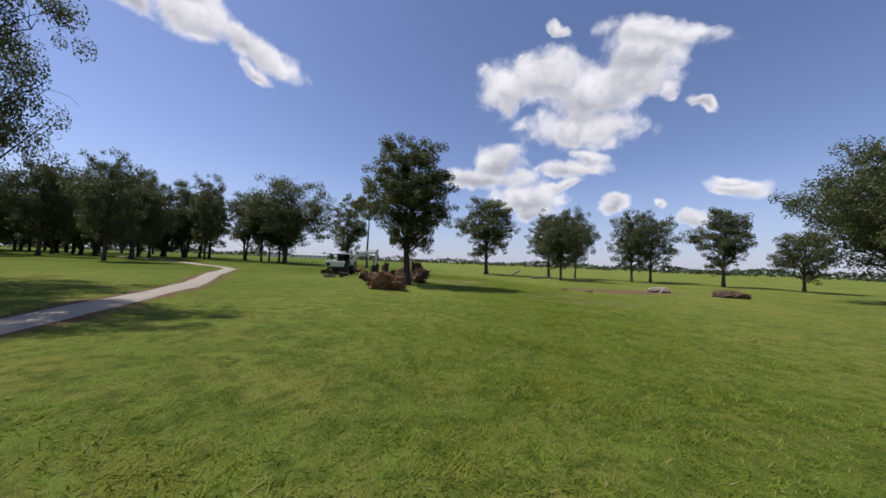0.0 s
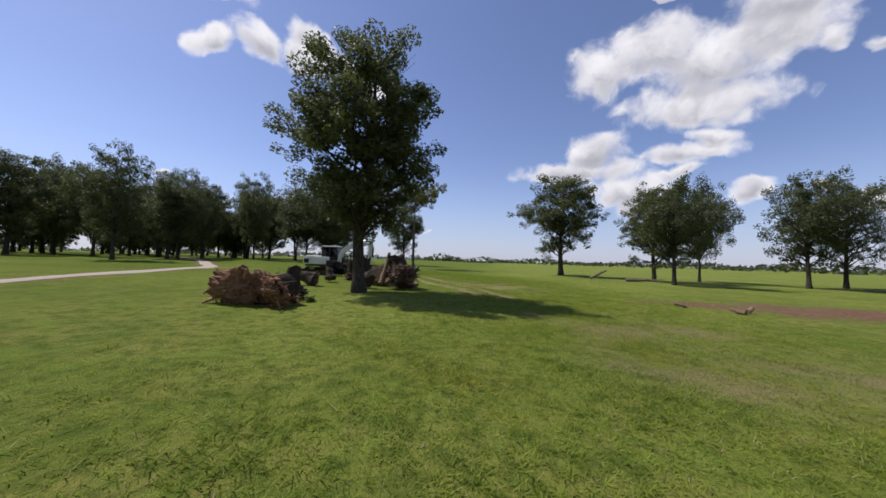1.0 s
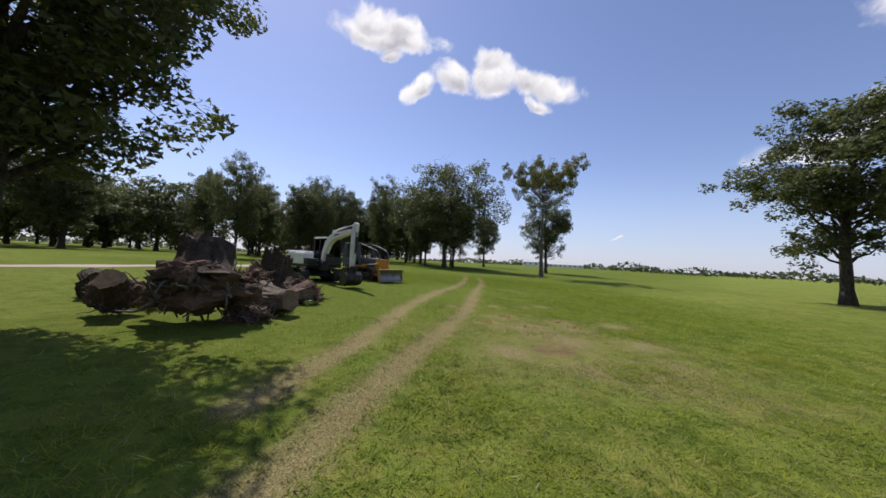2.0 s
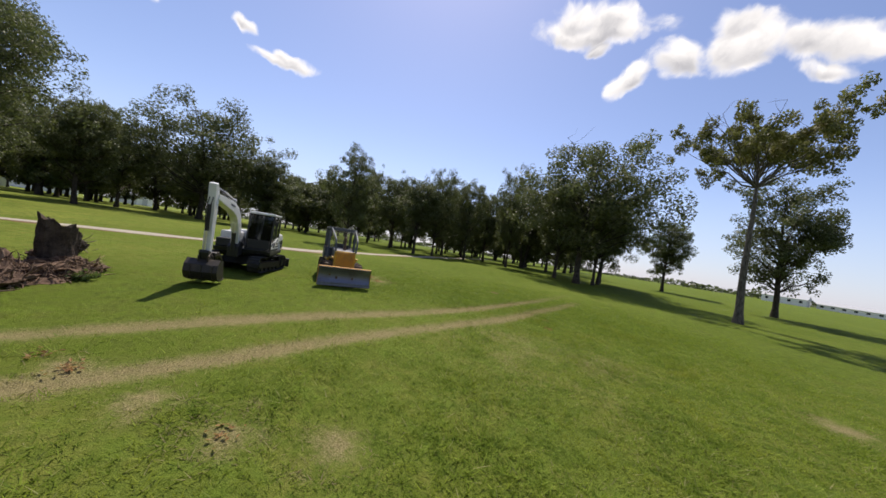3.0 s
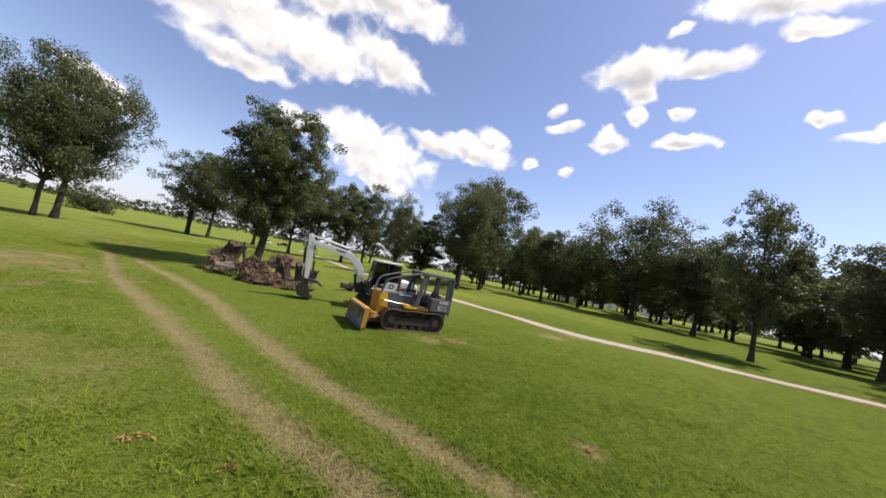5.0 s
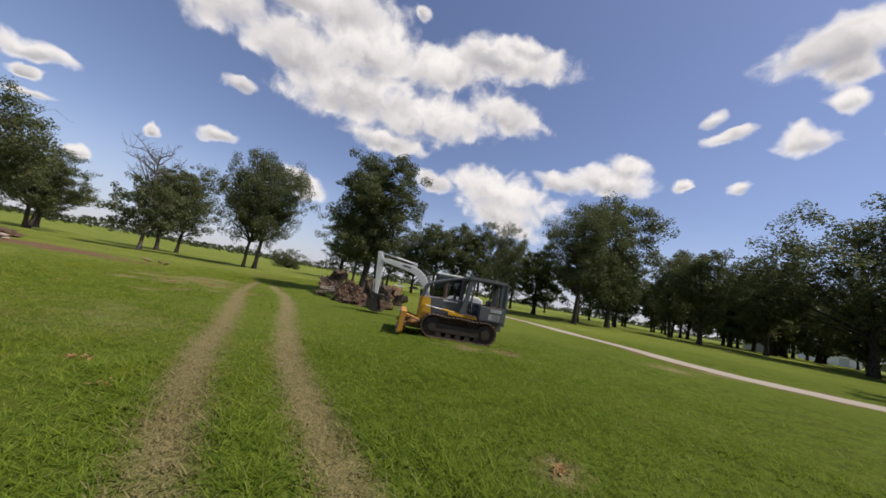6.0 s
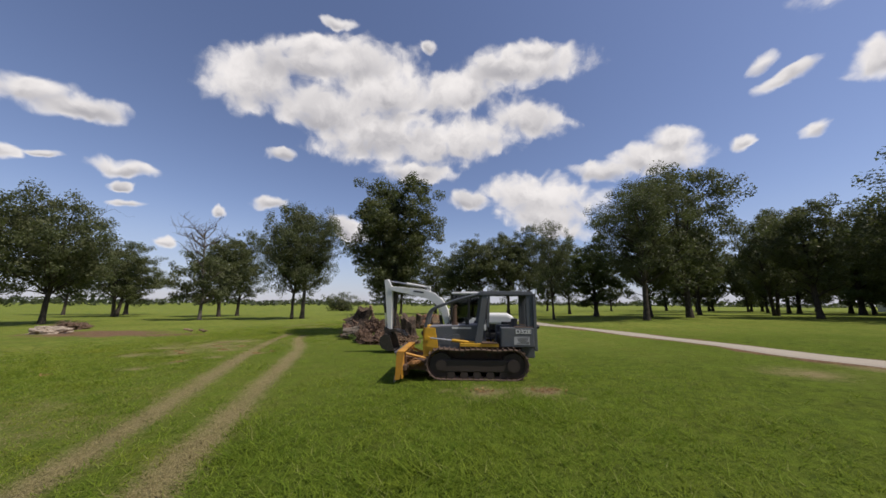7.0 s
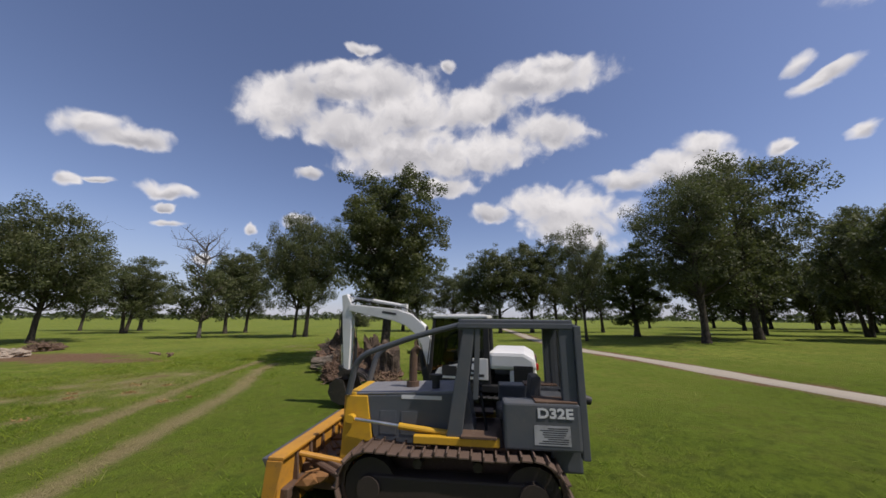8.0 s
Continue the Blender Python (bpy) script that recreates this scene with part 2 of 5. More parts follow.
def gravel_build(k):
    co = where(k)
    a, b, c = k.noise(co, 60.0, 4.0, 0.7), k.noise(co, 3.0, 5.0, 0.6), k.noise(co, 0.4, 3.0)
    col = k.mix(k.span(a, 0.3, 0.7), (0.25, 0.215, 0.165), (0.44, 0.395, 0.32))
    col = k.mix(k.math("MULTIPLY", k.span(b, 0.5, 0.75), 0.4), col, (0.30, 0.25, 0.19))
    col = k.mix(k.math("MULTIPLY", c, 0.3), col, (0.50, 0.455, 0.38))
    return principled(k, col, 0.95, bump=a, strength=0.6, dist=0.02, spec=0.2)


GRAVEL = material("pale_gravel", gravel_build)


# ---- mesh helpers ----
def mesh_object(name, verts, faces, mat, parent=None, label="", smooth=False):
    me = bpy.data.meshes.new(name)
    me.from_pydata(verts, [], faces)
    me.update()
    if smooth:
        me.polygons.foreach_set("use_smooth", [True] * len(me.polygons))
    me.materials.append(mat)
    ob = new(name, me)
    if parent is not None:
        ob.parent = parent
    if label:
        tagged(ob, label)
    return ob


def part(name, bm, mat, parent, label="", smooth=False):
    me = bpy.data.meshes.new(name)
    bm.normal_update()
    bm.to_mesh(me)
    bm.free()
    if smooth:
        me.polygons.foreach_set("use_smooth", [True] * len(me.polygons))
    me.materials.append(mat)
    ob = new(name, me)
    ob.parent = parent
    if label:
        tagged(ob, label)
    return ob


# ---- ground ----
def bell(x, y, cx, cy, s):
    return np.exp(-((x - cx) ** 2 + (y - cy) ** 2) / (2 * s * s))


def height(x, y):
    x, y = np.asarray(x, float), np.asarray(y, float)
    h = np.where(x > 0, -0.7, -1.25) * np.tanh(x / 45) - 0.4 / (1 + np.exp(np.clip((y + 50) / 8, -60, 60)))
    return h + 0.05 * np.sin(x * 0.41 + 1.3) * np.cos(y * 0.37) + 0.025 * np.sin(x * 1.3 + y * 0.9)


def gz(x, y):
    return float(height(x, y))


def smooth_line(points, step=0.5):
    """A soft line through a few plan points."""
    p = np.array(points, float)
    p = np.vstack([2 * p[0] - p[1], p, 2 * p[-1] - p[-2]])
    out = []
    for i in range(1, len(p) - 2):
        n = max(2, int(np.linalg.norm(p[i + 1] - p[i]) / step))
        for s in np.linspace(0, 1, n, endpoint=False):
            a, b, c, d = p[i - 1], p[i], p[i + 1], p[i + 2]
            out.append(0.5 * (2 * b + (c - a) * s + (2 * a - 5 * b + 4 * c - d) * s**2 + (3 * b - a - 3 * c + d) * s**3))
    out.append(p[-2])
    return np.array(out)


def line_distance(x, y, line):
    best = np.full(x.shape, 1e9)
    for px, py in line:
        np.minimum(best, (x - px) ** 2 + (y - py) ** 2, out=best)
    return np.sqrt(best)


ROAD = smooth_line([(-9, -90), (-11.5, -60), (-12.4, -40), (-13.2, -26), (-14.3, -16), (-16.4, -6), (-19.3, 3), (-21.0, 10), (-23.4, 16.5), (-28.5, 22), (-34, 28), (-42, 36), (-60, 52), (-95, 80)], 0.8)
RUT_A = smooth_line([(7.3, 2.5), (6.2, 5.2), (4.6, 8.0), (3.0, 10.7), (1.4, 14.2), (-0.2, 18.0), (-1.9, 22.2), (-3.7, 26.2), (-6.5, 31.2), (-11.5, 39)], 0.25)
RUT_B = smooth_line([(9.3, 1.5), (7.9, 5.0), (6.7, 8.3), (5.5, 11.2), (4.0, 14.5), (2.2, 18), (0.4, 21.7), (-1.2, 25.2), (-3.1, 28.7), (-7.5, 36)], 0.25)


def axis(core_a, core_b, step, reach):
    inner = list(np.arange(core_a, core_b + step / 2, step))
    outer, d, s = [], 0.0, step
    while d < reach:
        s *= 1.10
        d += s
        outer.append(d)
    return np.array([core_a - d for d in outer[::-1]] + inner + [core_b + d for d in outer])


# scuffed bare spots in the grass: x, y, size
SCUFFS = [(7.0, 10.5, 0.35), (6.9, 12.1, 0.55), (8.6, 13.1, 0.50), (8.4, 10.8, 0.5), (9.4, 12.4, 0.45), (10.5, 14.0, 0.45), (10.0, 10.0, 0.6), (9.0, 7.8, 0.6), (11.6, 11.2, 0.5), (4.2, 13.0, 0.35), (6.3, 15.7, 0.3), (6.8, 17.2, 0.3), (5.3, 14.5, 0.3), (8.0, 29.5, 0.4), (-8.2, 20.5, 0.45), (-10.0, 20.2, 0.45), (-8.2, 28.9, 0.2)]


def lushness(x, y):
    """Denser, deeper green growth round the machines and out to the west."""
    side = 1 / (1 + np.exp(-(6 - x + 0.12 * (y - 16)) / 4.0)) * 1 / (1 + np.exp(-(y - 4) / 5.0))
    return np.clip(side + 0.25 * np.sin(x * 0.23 + 1) * np.sin(y * 0.19), 0, 1)


def dryness(x, y):
    """Broad worn and sun-dried areas of the meadow."""
    d = np.maximum(0.62 * bell(x, y, 12.6, -7.0, 2.6), 0.60 * bell(x, y, 11.2, -11.5, 2.0))
    d = np.maximum(d, np.maximum(0.58 * bell(x, y, 14.5, -11.0, 2.2), 0.6 * bell(x, y, 11.0, 9.0, 3.0)))
    d = np.maximum(d, np.maximum(0.55 * bell(x, y, 8.6, 10.2, 2.4), 0.40 * bell(x, y, 3.5, 24.0, 3.0)))
    streaks = 0.5 + 0.5 * np.sin(x * 0.9 + 1.7 * np.sin(y * 0.55)) * np.cos(y * 1.1 - 0.8 * np.sin(x * 0.7))
    patches = 0.5 + 0.5 * np.sin(x * 2.3 + 2.1 * np.sin(y * 1.7 + x)) * np.sin(y * 2.9 + 1.3 * np.sin(x * 1.9))
    return d * (0.35 + 0.55 * streaks + 0.45 * patches)


def make_ground():
    xs, ys = axis(-14, 22, 0.25, 2600), axis(-32, 42, 0.25, 2600)
    X, Y = np.meshgrid(xs, ys)
    Zs = height(X, Y)
    rut = np.minimum(line_distance(X, Y, RUT_A), line_distance(X, Y, RUT_B))
    fade = np.clip((36 - Y) / 8, 0.25, 1)
    dry = np.clip(1.2 - rut / 0.62, 0, 1) * 0.78 * fade
    dry = np.maximum(dry, dryness(X, Y))
    for n, (px, py, size) in enumerate(SCUFFS):
        a = n * 2.4
        for k in range(4):
            dry = np.maximum(dry, (0.80 - 0.08 * k) * bell(X, Y, px + size * 0.9 * k * math.cos(a + k * 1.3), py + size * 0.7 * k * math.sin(a + k * 1.3), size * (0.8 - 0.12 * k)))
    dry = np.maximum(dry, 0.6 * bell(X, Y, -19.0, 17.8, 1.0))
    soil = 0.85 * np.maximum(bell((X - 29) * 0.45, Y, 0, 1.6, 3.2), bell((X - 21) * 0.6, Y, 0, 2.6, 2.0))
    soil = np.maximum(soil, 0.6 * np.maximum(bell(X, Y, 9.6, 8.6, 0.8), bell(X, Y, 8.9, -5.2, 0.5)))
    soil = np.maximum(soil, 0.6 * np.maximum(bell(X, Y, -8.2, 20.5, 0.35), bell(X, Y, -10.0, 20.2, 0.38)))
    for px, py, size in SCUFFS[:6]:
        soil = np.maximum(soil, 0.55 * bell(X, Y, px + 0.15, py, size * 0.5))
    dry = np.maximum(dry, 0.9 * np.maximum(bell(X, Y, -22.6, 16.8, 0.9), bell(X, Y, -19.2, 18.0, 0.5)))
    edge = line_distance(X, Y, ROAD)
    soil = np.maximum(soil, 0.75 * np.clip(1.6 - edge / 1.35, 0, 1))
    Zs = Zs - 0.05 * np.clip(1.2 - rut / 0.4, 0, 1)
    lush = lushness(X, Y)
    nx, ny = len(xs), len(ys)
    idx = np.arange(nx * ny).reshape(ny, nx)
    quads = np.stack([idx[:-1, :-1], idx[:-1, 1:], idx[1:, 1:], idx[1:, :-1]], -1).reshape(-1, 4)
    me = bpy.data.meshes.new("ground")
    me.from_pydata(np.stack([X, Y, Zs], -1).reshape(-1, 3).tolist(), [], quads.tolist())
    for name, data in (("dry", dry), ("soil", soil), ("lush", lush)):
        me.attributes.new(name, "FLOAT", "POINT").data.foreach_set("value", data.ravel().astype(np.float32))
    me.polygons.foreach_set("use_smooth", [True] * len(me.polygons))
    me.materials.append(GROUND)
    tagged(new("ground", me), "mown green meadow with dry wheel ruts and bare earth patches", "ground", kind="structure")


make_ground()


def make_road():
    rng = random.Random(5)
    d = np.gradient(ROAD, axis=0)
    d /= np.linalg.norm(d, axis=1)[:, None]
    side = np.stack([-d[:, 1], d[:, 0]], 1)
    verts, faces, cols = [], [], 9
    for i, (p, s) in enumerate(zip(ROAD, side)):
        wl, wr = 0.80 + 0.22 * noise.noise((i * 0.35, 0, 3)), 0.80 + 0.22 * noise.noise((i * 0.35, 9, 3))
        for j in range(cols):
            u = -wl + (wl + wr) * j / (cols - 1)
            x, y = p + s * u
            crown = 0.05 * (1 - (u / 1.3) ** 2)
            verts.append((x, y, gz(x, y) + (crown if 0 < j < cols - 1 else -0.03) + rng.uniform(-0.006, 0.006)))
    for i in range(len(ROAD) - 1):
        for j in range(cols - 1):
            a = i * cols + j
            faces.append((a, a + cols, a + cols + 1, a + 1))
    ob = mesh_object("road", verts, faces, GRAVEL, smooth=True)
    tagged(ob, "narrow pale gravel track across the meadow", "road", kind="structure")


make_road()


# ---- trees ----
def tube(verts, faces, pts, radii, sides):
    """A tapering limb along points."""
    base = len(verts)
    up = Vector((0.31, 0.17, 0.93))
    for i, (p, r) in enumerate(zip(pts, radii)):
        d = (pts[min(i + 1, len(pts) - 1)] - pts[max(i - 1, 0)]).normalized()
        a = d.cross(up if abs(d.dot(up)) < 0.95 else Vector((1, 0, 0))).normalized()
        b = d.cross(a)
        for k in range(sides):
            t = 2 * math.pi * k / sides
            verts.append(p + (a * math.cos(t) + b * math.sin(t)) * r)
    for i in range(len(pts) - 1):
        for k in range(sides):
            q = base + i * sides
            faces.append((q + k, q + (k + 1) % sides, q + sides + (k + 1) % sides, q + sides + k))


def limb(rng, start, way, length, bend, wander, n):
    pts, d, p = [start.copy()], way.normalized(), start.copy()
    for _ in range(n):
        d = (d + Vector((rng.gauss(0, wander), rng.gauss(0, wander), rng.gauss(0, wander) + bend))).normalized()
        p = p + d * (length / n)
        pts.append(p.copy())
    return pts


def leaf(verts, faces, rng, p, size, droop=0.3, out=Vector((0, 0, 0))):
    """One small spray of leaves, its face turned up and out of its clump."""
    d = Vector((rng.gauss(0, 1), rng.gauss(0, 1), rng.gauss(-droop, 0.6))).normalized()
    s = d.cross(Vector((rng.gauss(0, 0.5), rng.gauss(0, 0.5), rng.gauss(0.8, 0.5))) + out).normalized()
    q = len(verts)
    w = size * rng.uniform(0.35, 0.6)
    verts.extend((p - d * size * 0.5 - s * w * rng.uniform(0, 0.7), p + s * w, p + d * size * 0.55))
    faces.append((q, q + 1, q + 2))


def on_stem(stem, z):
    for i in range(len(stem) - 1):
        if stem[i + 1].z >= z:
            return stem[i].lerp(stem[i + 1], (z - stem[i].z) / max(0.01, stem[i + 1].z - stem[i].z)), i
    return stem[-1].copy(), len(stem) - 2


def tree_meshes(seed, high, wide, bare=0.22, leaves=26000, size=0.25, trunk_r=0.018, lean=0.0, flat=0.0, boughs=54, gap=0.0, dead=0, forks=1, puff=1.12, crown_top=0.96, ragged=0.30):
    """Trunk, boughs reaching into an uneven rounded crown, twigs, and sprays of leaves on them. Unit: metres."""
    rng = random.Random(seed)
    V, F, clumps = [], [], []
    R = high * trunk_r
    stems = []
    for f in range(forks):
        off = Vector((rng.uniform(-1, 1), rng.uniform(-1, 1), 0)).normalized() * (0.0 if forks == 1 else 0.5)
        stem = limb(rng, Vector((0, 0, -0.25)) + off * 0.3, Vector((lean + off.x * 0.3, off.y * 0.3, 1)), high * 0.9, 0.02, 0.034, 11)
        rad = [R * (1.5 if i == 0 else 1.0) * (1 - 0.94 * (i / 11) ** 1.15) + 0.012 for i in range(12)]
        tube(V, F, stem, rad, 9)
        stems.append((stem, rad))
    low, tip = high * bare, high * crown_top
    zc, zr = (low + tip) / 2, (tip - low) / 2
    s0 = Vector((seed * 1.37, seed * 0.61, seed * 2.11))
    taken = []
    for n in range(boughs):
        best, far = None, -1.0
        for _ in range(14):
            d = Vector((rng.gauss(0, 1), rng.gauss(0, 1), rng.gauss(0, 1))).normalized()
            r = rng.uniform(0.25, 1.0) ** 0.5 * (1 + ragged * 1.6 * noise.noise(d * 1.8 + s0))
            p = d * r
            if flat > 0 and p.z > 0:
                p.z *= 1 - 0.45 * flat
            if p.z < 0:
                p = Vector((p.x * (1 + 0.1 * p.z), p.y * (1 + 0.1 * p.z), p.z))
            near = min(((p - q).length for q in taken), default=9.0)
            if near > far:
                best, far = p, near
        taken.append(best)
    for n, p in enumerate(taken):
        stem, rad = stems[n % forks]
        end = Vector((p.x * wide * 0.46, p.y * wide * 0.46, zc + p.z * zr * 0.9))
        end.x += stem[6].x * 0.7
        end.y += stem[6].y * 0.7
        reach = math.hypot(end.x, end.y)
        za = min(max(end.z - reach * rng.uniform(0.35, 0.95) - 0.3, low * 0.85), high * 0.84)
        base, i = on_stem(stem, za)
        mid = base.lerp(end, 0.5) + Vector((rng.gauss(0, 0.05), rng.gauss(0, 0.05), rng.uniform(-0.02, 0.12))) * reach
        pts = []
        for k in range(7):
            u = k / 6
            q = base * (1 - u) ** 2 + mid * 2 * u * (1 - u) + end * u * u
            if 0 < k < 6:
                q = q + Vector((rng.gauss(0, 1), rng.gauss(0, 1), rng.gauss(0, 1))) * 0.022 * reach
            pts.append(q)
        r0 = max(0.03, rad[i] * rng.uniform(0.30, 0.5))
        tube(V, F, pts, [max(0.012, r0 * (1 - 0.85 * k / 6)) for k in range(7)], 5)
        bare_bough = rng.random() < gap
        C = (0.55 + wide * 0.062) * rng.uniform(0.75, 1.25) * puff
        for _ in range(4):
            d = Vector((rng.gauss(0, 1), rng.gauss(0, 1), rng.gauss(0.15, 0.55))).normalized()
            t2 = limb(rng, pts[rng.choice((4, 5, 6))], d, C * rng.uniform(0.7, 1.5), 0.02, 0.22, 3)
            tube(V, F, t2, [max(0.010, r0 * 0.22), 0.011, 0.009, 0.005], 3)
            if not bare_bough:
                clumps.append((t2[3], C * rng.uniform(0.40, 0.80)))
                if rng.random() < 0.5:
                    clumps.append((t2[1], C * rng.uniform(0.30, 0.5)))
        if not bare_bough:
            clumps.append((end, C * 0.8))
    stem = stems[0][0]
    for _ in range(dead):
        b = rng.uniform(0, 6.28)
        pts = limb(rng, stem[rng.choice((6, 7, 8, 9))], Vector((math.cos(b), math.sin(b), 0.9)), high * rng.uniform(0.22, 0.36), 0.03, 0.25, 7)
        tube(V, F, pts, [0.10 - 0.013 * k for k in range(8)], 5)
        for k in (2, 3, 4, 5, 6):
            for _ in range(2):
                c = rng.uniform(0, 6.28)
                tw = limb(rng, pts[k], Vector((math.cos(c), math.sin(c), 0.7)), high * rng.uniform(0.06, 0.12), 0.03, 0.3, 4)
                tube(V, F, tw, [0.04, 0.03, 0.022, 0.016, 0.010], 3)
    LV, LF = [], []
    total = sum(r ** 1.7 for _, r in clumps)
    for c, r in clumps:
        for _ in range(max(3, int(leaves * r ** 1.7 / total))):
            v = Vector((rng.gauss(0, 1), rng.gauss(0, 1), rng.gauss(0, 0.72)))
            if v.length > 1.5:
                v *= 1.5 / v.length
            leaf(LV, LF, rng, c + v * (r * 0.50), size * rng.uniform(0.6, 1.3), out=v * 0.8)
    # bring the crown back over its foot
    mid = sum(LV, Vector()) / len(LV)
    for v in V + LV:
        k = 0.85 * min(max(v.z, 0) / mid.z, 1.4)
        v.x -= mid.x * k
        v.y -= mid.y * k
    return V, F, LV, LF


def tree_model(name, leafmat, bark, **kw):
    V, F, LV, LF = tree_meshes(**kw)
    root = new(name)
    mesh_object("trunk", V, F, bark, root, smooth=True)
    mesh_object("crown", LV, LF, leafmat, root)
    return root


OAKS = []
for seed, hw, kw in ((11, 10, dict(bare=0.21)), (12, 9, dict(bare=0.19)), (13, 11, dict(bare=0.23, gap=0.05, ragged=0.4)), (14, 8, dict(bare=0.20)), (15, 13, dict(bare=0.24, gap=0.04, flat=0.25, ragged=0.34, boughs=50, leaves=34000, puff=1.25)), (16, 10, dict(bare=0.20, forks=2, ragged=0.36))):
    OAKS.append((tree_model("oak_tree", LEAF_OAK, BARK, seed=seed, high=15, wide=hw, **kw), hw))
SLIM = (tree_model("oak_tree", LEAF_BRIGHT, BARK, seed=31, high=15, wide=6.5, bare=0.1, boughs=34), 6.5)
FINE = (tree_model("oak_tree", LEAF_OAK, BARK, seed=18, high=15, wide=11, bare=0.25, leaves=46000, size=0.16, boughs=46, ragged=0.4, gap=0.12, dead=2), 11)
FAR_OAKS = [(tree_model("oak_tree", LEAF_OAK, BARK, seed=s, high=15, wide=10, bare=0.07, leaves=6500, size=0.50, boughs=36, ragged=0.36), 10) for s in (21, 22, 23)]
used = set()


def plant(model, x, y, high, wide, turn, label, group, base_wide=10, base_high=15.0):
    m = Matrix.Translation((x, y, gz(x, y))) @ Matrix.Rotation(turn, 4, "Z") @ Matrix.Diagonal((wide / base_wide, wide / base_wide, high / base_high, 1))
    if model.name in used:
        ob = copy_thing(model, m @ Matrix.Diagonal((1 / model.scale.x, 1 / model.scale.y, 1 / model.scale.z, 1)))
    else:
        used.add(model.name)
        model.matrix_basis = m
        ob = model
    return tagged(ob, label, "tree", group)


# plan: x, y, height, crown width, which model
EAST = [(26.3, 47.9, 22.5, 13.5, 3), (37.9, 36.1, 16.8, 10.0, 1), (35.1, 26.7, 14.9, 9.0, 0), (48.9, 41.6, 19.4, 9.5, 4), (57.0, 31.3, 17.5, 9.5, 0), (65.5, 34.4, 18.0, 11, 2), (71.1, 21.2, 18.7, 9.5, 3), (75.9, 10.6, 12.5, 8.5, 1)]
SOUTH = [(53.5, -9.8, 20.5, 15, 4), (60.5, -7.0, 19.5, 14, 2), (99.2, -43.4, 19.0, 10, 1), (74.0, -35.4, 17.5, 13, 5), (88.6, -49.7, 17.0, 13, 3), (51.9, -39.6, 20.0, 10.5, 3), (52.9, -46.6, 21.5, 12.5, 0), (26.0, -30.0, 24.0, 14.3, 7), (27.6, -29.2, 23.8, 12.3, 4), (4.6, -70, 18, 13, 1), (14, -63, 21.5, 14, 2), (19, -67.6, 21, 14, 5)]
NEAR_ROAD = [(-9.0, -45, 19.5, 11, 1), (-15.5, -46, 20.5, 10, 3), (-4.0, -50, 17, 11, 0), (-20.5, -46, 20.5, 8.5, 5), (-29, -45, 17.5, 10, 0), (-19.3, -18.4, 14.7, 6.2, 7), (-28.6, -27.8, 14.1, 8.4, 6), (-30.2, -14.6, 20.4, 13.5, 7), (-39.2, -20.6, 24.0, 15, 2), (-35.5, -24, 17, 9, 1)]
SOUTHWEST = [(-76.9, -48.5, 23.5, 8.5, 3), (-57.2, -28.3, 17.9, 8.5, 5), (-76.0, -34.0, 17.7, 9.5, 6), (-48.5, -33.0, 18, 9, 1), (-82, -30, 18, 10, 0), (-84, -36, 19, 13, 2), (-53, -17, 17, 9, 3), (-66.5, -5.5, 24.5, 22, 4), (-66, -18, 17, 11, 0), (-65, 6, 16, 10, 3)]
WEST = [(-41.1, 21.0, 15.7, 8.8, 0), (-46.1, 34.0, 15.1, 8.8, 3), (-57.6, 31.8, 17, 9, 1), (-59.2, 45.0, 18.3, 10.4, 5), (-80.0, 30.3, 22.5, 9, 1), (-63.4, 25, 17, 9.5, 3), (-69.5, 35, 17, 11, 0), (-68, 47, 17, 11, 2)]
NORTHWEST = [(-75, 39, 20, 10, 4), (-43.2, 52.8, 20.5, 9.5, 0), (-69, 55, 17, 10, 3), (-53, 64, 20, 13, 5), (-58.5, 56, 18, 10, 3), (-49, 68, 20, 12, 1), (-37, 60, 18, 11, 5), (-33.5, 68, 17, 11, 2), (-61, 64, 17, 11, 0), (-75.6, 61.7, 17, 11, 2), (-48.7, 38.7, 18.0, 10.5, 4), (-51, 47, 18, 10, 2), (-31.5, 55, 18, 9, 1)]
NORTH = [(-25.8, 54.3, 23.5, 20, 4), (-26.6, 58.6, 16.5, 9, 2), (-29.5, 63.0, 17, 9, 1), (-34.9, 88.6, 17.0, 8.8, 3), (-12.2, 78.1, 20.6, 12.5, 0)]
for rows, group in ((EAST, "oaks in the east of the meadow"), (SOUTH, "oaks in the south of the meadow"), (NEAR_ROAD, "oaks by the south of the track"), (SOUTHWEST, "oaks of the south-west grove"), (WEST, "oaks of the west grove"), (NORTHWEST, "oaks of the north-west grove"), (NORTH, "oaks in the north of the meadow")):
    for n, (x, y, h, w, m) in enumerate(rows):
        model, bw = SLIM if m == 6 else FINE if m == 7 else OAKS[m]
        label = "slender bright green oak tree on the meadow" if m == 6 else ("broad oak tree with open dark green crown" if w > 12 else "dark green oak tree standing on the meadow")
        plant(model, x, y, h, w * (0.90 if "west grove" in group and "south" not in group else 1.06), (n * 2.1 + x * 0.7) % 6.28, label, group, bw)
hero = tree_model("oak_tree", LEAF_OAK, BARK, seed=47, high=14.1, wide=6.8, bare=0.23, leaves=60000, size=0.165, boughs=84, trunk_r=0.020, lean=0.0, gap=0.06, puff=0.90, ragged=0.26, crown_top=0.95)
plant(hero, 0.0, 0.0, 16.2, 8.8, 0.0, "tall dark oak tree beside the pile of stumps", "", 6.8, 14.1)


